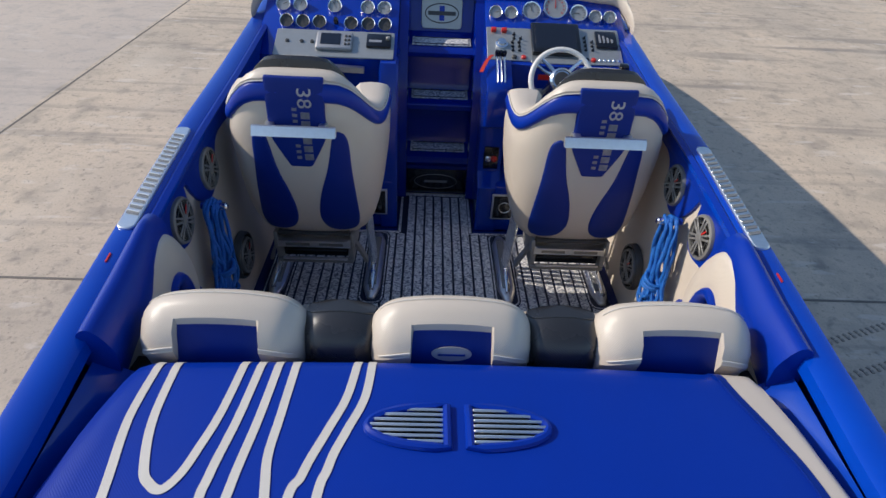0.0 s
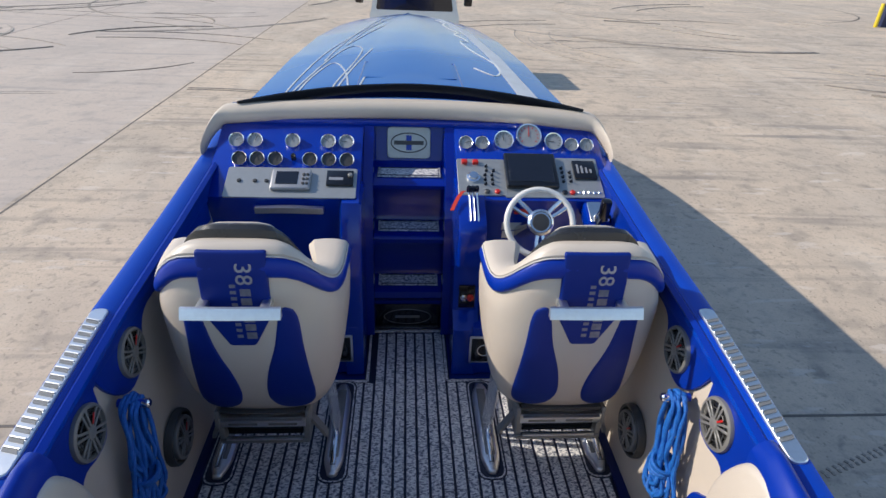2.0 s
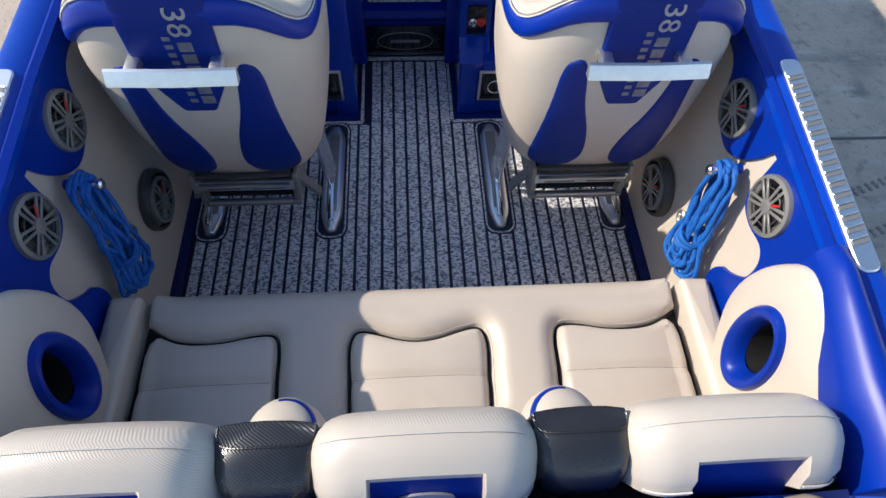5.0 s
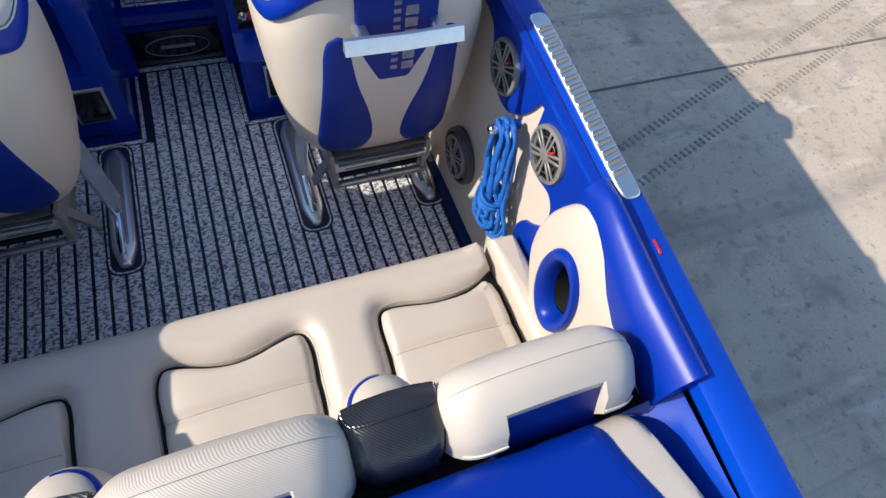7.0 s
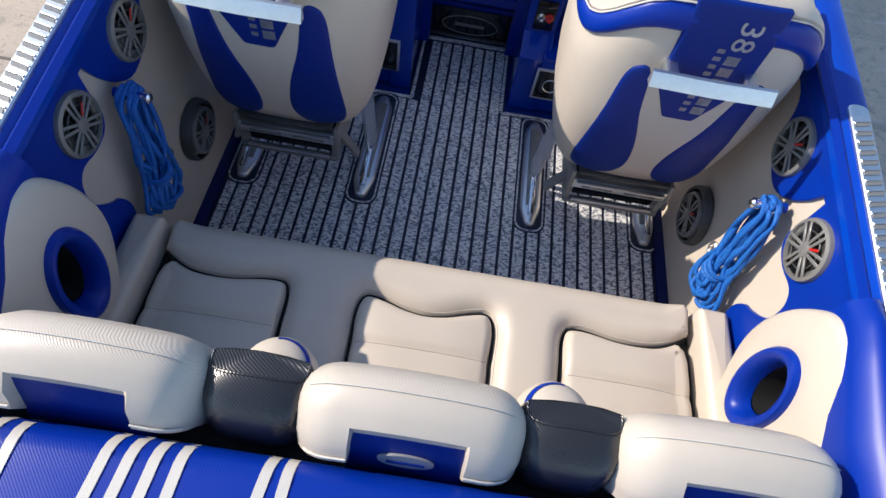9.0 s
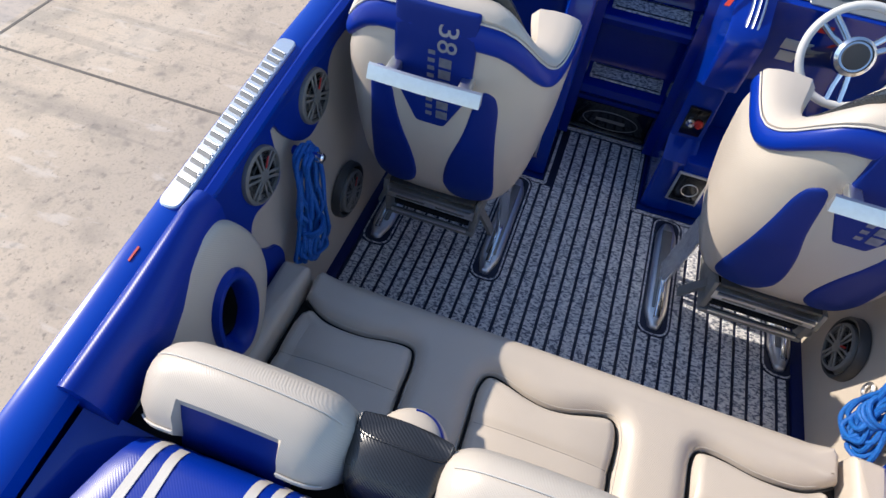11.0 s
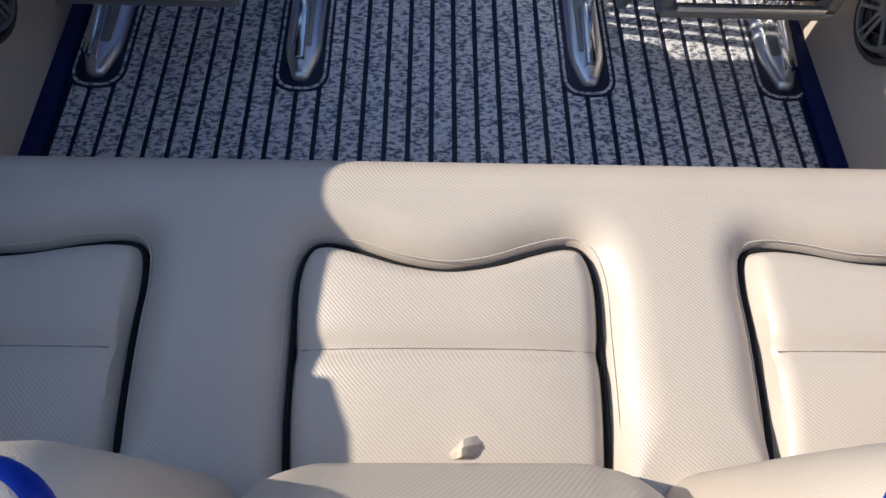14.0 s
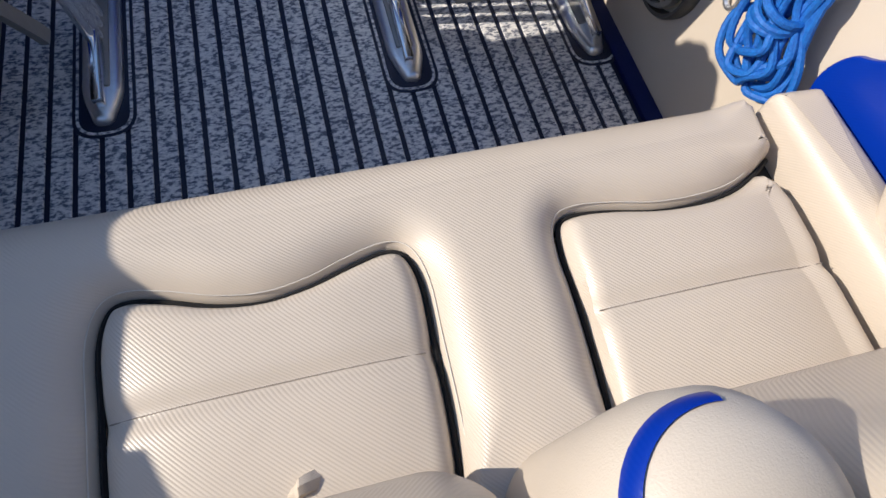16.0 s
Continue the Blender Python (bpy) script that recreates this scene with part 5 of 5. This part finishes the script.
# trim between the dash and the deck
part("bulkhead", rbox(2.36, 0.05, 1.35, pose(0, 1.80, 0.70), 0.0), GEL_DASH, boat)
part("dash_top", rbox(2.36, 0.28, 0.04, pose(0, 1.70, 1.395, 6), 0.01), GEL_DASH, boat)

# ---- speakers ----
def speaker(m, r=0.10, name="speaker"):
    ob = thing("speaker", "round grey marine speaker with a six-spoke grille", "speaker", (0, 0, 0), "cockpit speakers")
    ob.matrix_world = m
    part("flange", lathe([(r * 0.99, -0.01), (r, 0.004), (r * 0.97, 0.012), (r * 0.86, 0.016), (r * 0.84, 0.006)], 36), GREY, ob)
    part("cone", lathe([(r * 0.86, 0.006), (r * 0.7, 0.002), (r * 0.3, -0.006), (0.0005, -0.006)], 30), GLOSS_BLACK, ob, "black speaker cone")
    for k in range(6):
        a = 60 * k
        for off in (-1, 1):
            part("spoke", rbox(0.010, r * 0.70, 0.006, pose(0, 0, 0.014, 0, 0, a) @ pose(off * 0.0095, r * 0.50, 0, 0, 0, -4 * off), 0.0015, 1), GREY, ob)
    part("hub", lathe([(r * 0.24, 0.008), (r * 0.23, 0.018), (r * 0.14, 0.021), (0.0005, 0.021)], 20), GREY, ob)
    part("grille_ring", tube([(r * 0.6 * math.cos(q), r * 0.6 * math.sin(q), 0.012) for q in [2 * math.pi * k / 28 for k in range(28)]], 0.0025, 5, True), DARK_GREY, ob)
    part("badge", rbox(0.04, 0.008, 0.003, pose(0.028, 0.04, 0.019, 0, 0, 50), 0.001, 1), RED, ob, "small red badge")
    return ob


for s in (-1, 1):
    face = Matrix.Rotation(radians(-90 * s), 4, "Y") @ Matrix.Rotation(radians(90 * -s), 4, "Z")
    for y, z, h in ((-0.138, 0.930, 0.018), (-0.525, 0.890, 0.018), (-0.012, 0.325, 0.034)):
        speaker(Matrix.Translation((s * (liner(z) - h), y, z)) @ Matrix.Rotation(radians(3.5 * s), 4, "Y") @ face, 0.103 if h > 0.01 else 0.118)
    ring = thing("speaker_trim", "raised grey plastic speaker trim ring", "trim ring", (s * liner(0.325), -0.012, 0.325), "speaker trim rings")
    part("ring", lathe([(0.134, 0.0), (0.132, 0.03), (0.126, 0.038), (0.117, 0.036), (0.115, 0.0)], 40, pose(0, 0, 0, 0, -90 * s, 0)), DARK_GREY, ring)

# ---- louvred gunwale vents ----
for s in (-1, 1):
    vent = thing("gunwale_vent", "long polished metal gunwale vent with slots", "vent", (0, 0, 0), "gunwale vents")
    y0, y1 = -0.875, -0.125

    def on_gunwale(a, y, h, s=s):
        w, z = sheer(y)
        return (s * (w - 0.035 + a), y, z + h)
    ol = resample(round_poly([(-0.033, y0), (0.033, y0), (0.033, y1), (-0.033, y1)], 0.033, 6), 0.04)
    part("plate", plate(ol, -0.002, 0.009, on_gunwale, 0.004), ALU, vent)
    for k in range(17):
        yc = y0 + 0.085 + k * (y1 - y0 - 0.17) / 16
        slot = [Vector(p) for p in ((-0.026, yc - 0.012), (0.022, yc + 0.0), (0.026, yc + 0.014), (-0.022, yc + 0.002))]
        part("slot", plate(slot, 0.008, 0.0115, on_gunwale), GREY, vent, smooth=False)
        part("louvre", tube([on_gunwale(-0.026, yc + 0.006, 0.011), on_gunwale(0.024, yc + 0.018, 0.011)], 0.0035, 6), ALU, vent)
    part("rail_label", plate(rounded(-0.003, 0.003, -1.05, -1.005, 0.0025), -0.001, 0.003, on_gunwale), RED, vent, "small red and blue sticker")

# ---- coiled lines on their cleats ----
for s in (-1, 1):
    cleat = thing("cleat", "chrome knob on a blue peg", "cleat", (s * LINER, -0.34, 0.85), "rope cleats")
    part("peg", lathe([(0.018, 0.0), (0.017, 0.09)], 14, pose(0, 0, 0, 0, -90 * s, 0)), BLUE, cleat)
    part("knob", lathe([(0.014, 0.085), (0.019, 0.092), (0.019, 0.112), (0.012, 0.118), (0.0005, 0.118)], 16, pose(0, 0, 0, 0, -90 * s, 0)), CHROME, cleat)
    part("eye", tube([(-s * 0.012 + 0.0 * q, 0.10 + 0.022 * math.cos(q), -0.43 + 0.03 * math.sin(q)) for q in [2 * math.pi * k / 16 for k in range(16)]], 0.007, 6, True), ALU, cleat)
    rope = thing("rope", "blue braided dock line coiled and hung on a cleat", "rope", (s * (LINER - 0.06), -0.34, 0.84), "dock lines")
    rr = random.Random(5 if s < 0 else 11)
    for k in range(8):
        wob = [rr.uniform(-0.016, 0.016) for _ in range(14)]
        dx = s * (0.034 - 0.0075 * k)
        len_ = 0.43 + 0.05 * rr.random()
        pts = []
        for t, side in ((0, 0), (0.05, 1), (0.28, 1.1), (0.5, 0.9), (0.66, 0.55), (0.84, 1.3), (0.96, 0.9), (1.0, 0.0), (0.93, -1.0), (0.82, -1.2), (0.66, -0.55), (0.5, -0.9), (0.28, -1.1), (0.05, -1)):
            i = len(pts)
            y = side * (0.026 + 0.018 * t + 0.006 * (k % 3)) - 0.11 * t + wob[i] * 1.2 + (k - 3.5) * 0.012 * t
            z = 0.024 - len_ * t + wob[(i + 3) % 14] * 0.4
            x = dx * (1 - 0.3 * t) - s * 0.03 * t + wob[(i + 7) % 14] * 0.9 * min(1, 3 * t)
            pts.append((x, y, z))
        part("turn", tube(curve(pts, 5, closed=True), 0.0088, 8, True), ROPE, rope)
    for k in range(3):
        part("hitch", tube([(s * -0.012 + 0.046 * math.cos(q), -0.075 + 0.048 * math.sin(q), -0.275 - 0.018 * k + 0.014 * math.sin(q + k)) for q in [2 * math.pi * j / 20 for j in range(20)]], 0.0088, 8, True), ROPE, rope)

# ---- tow truck ahead of the bow, bollard and far wall ----
truck = thing("truck", "tall white truck parked ahead of the bow", "truck", (0.2, 15.2, GROUND))
part("bed", rbox(2.4, 0.8, 0.9, pose(0, -0.3, 1.05), 0.05, 3), WHITE, truck)
part("cab", loft([[(x * w, y + d, z) for x, y in ((-1, 0.1), (1, 0.1), (1, 2.4), (-1, 2.4))] for w, z, d in ((1.25, 0.6, 0), (1.25, 1.85, 0), (1.22, 1.95, 0.02), (1.08, 2.62, 0.08), (1.0, 2.75, 0.16))]), WHITE, truck)
part("rear_window", plate([Vector((p.x, p.y)) for p in round_poly([(-1.08, 1.98), (1.08, 1.98), (0.98, 2.56), (-0.98, 2.56)], 0.06, 3)], 0.0, 0.03, lambda x, z, h: (x, 0.165 - h - 0.03 * (2.56 - z), z)), SCREEN, truck, "dark rear window")
part("bonnet", rbox(2.3, 1.8, 1.0, pose(0, 3.2, 1.15), 0.15, 3), WHITE, truck)
for s in (-1, 1):
    part("mirror_arm", tube([(s * 1.15, 1.9, 2.2), (s * 1.55, 1.85, 2.2)], 0.03, 8), GLOSS_BLACK, truck)
    part("mirror", rbox(0.26, 0.14, 0.40, pose(s * 1.66, 1.85, 2.16), 0.05, 2), GLOSS_BLACK, truck)
    for y in (0.1, 3.3):
        part("wheel", lathe([(0.1, -0.14), (0.45, -0.14), (0.50, -0.09), (0.50, 0.09), (0.45, 0.14), (0.1, 0.14)], 24, pose(s * 1.05, y, 0.50, 0, 90, 0)), RUBBER, truck)
bol = thing("loading_post", "yellow painted steel post beside a navy panel", "post", (28.2, 33.3, GROUND))
part("post", lathe([(0.11, 0), (0.11, 1.25), (0.09, 1.32), (0.0005, 1.34)], 16), YELLOW, bol)
part("panel", rbox(2.2, 0.3, 2.6, pose(1.5, 0.2, 1.3), 0.02), SLATE, bol)

# trailer under the hull
trailer = thing("boat_trailer", "grey steel boat trailer under the hull", "trailer", (0, 0, GROUND))
for s in (-1, 1):
    part("bunk", rbox(0.14, 8.0, 0.12, pose(s * 0.75, 1.0, 0.66), 0.02), GREY, trailer)
    for y in (-1.6, -0.7, 0.2):
        part("wheel", lathe([(0.1, -0.1), (0.30, -0.1), (0.33, -0.07), (0.33, 0.07), (0.30, 0.1), (0.1, 0.1)], 24, pose(s * 0.98, y, 0.33, 0, 90, 0)), RUBBER, trailer)
for y in (-2.4, -0.7, 1.5, 3.5, 4.8):
    part("cross_beam", rbox(1.7, 0.12, 0.14, pose(0, y, 0.38), 0.015), GREY, trailer)
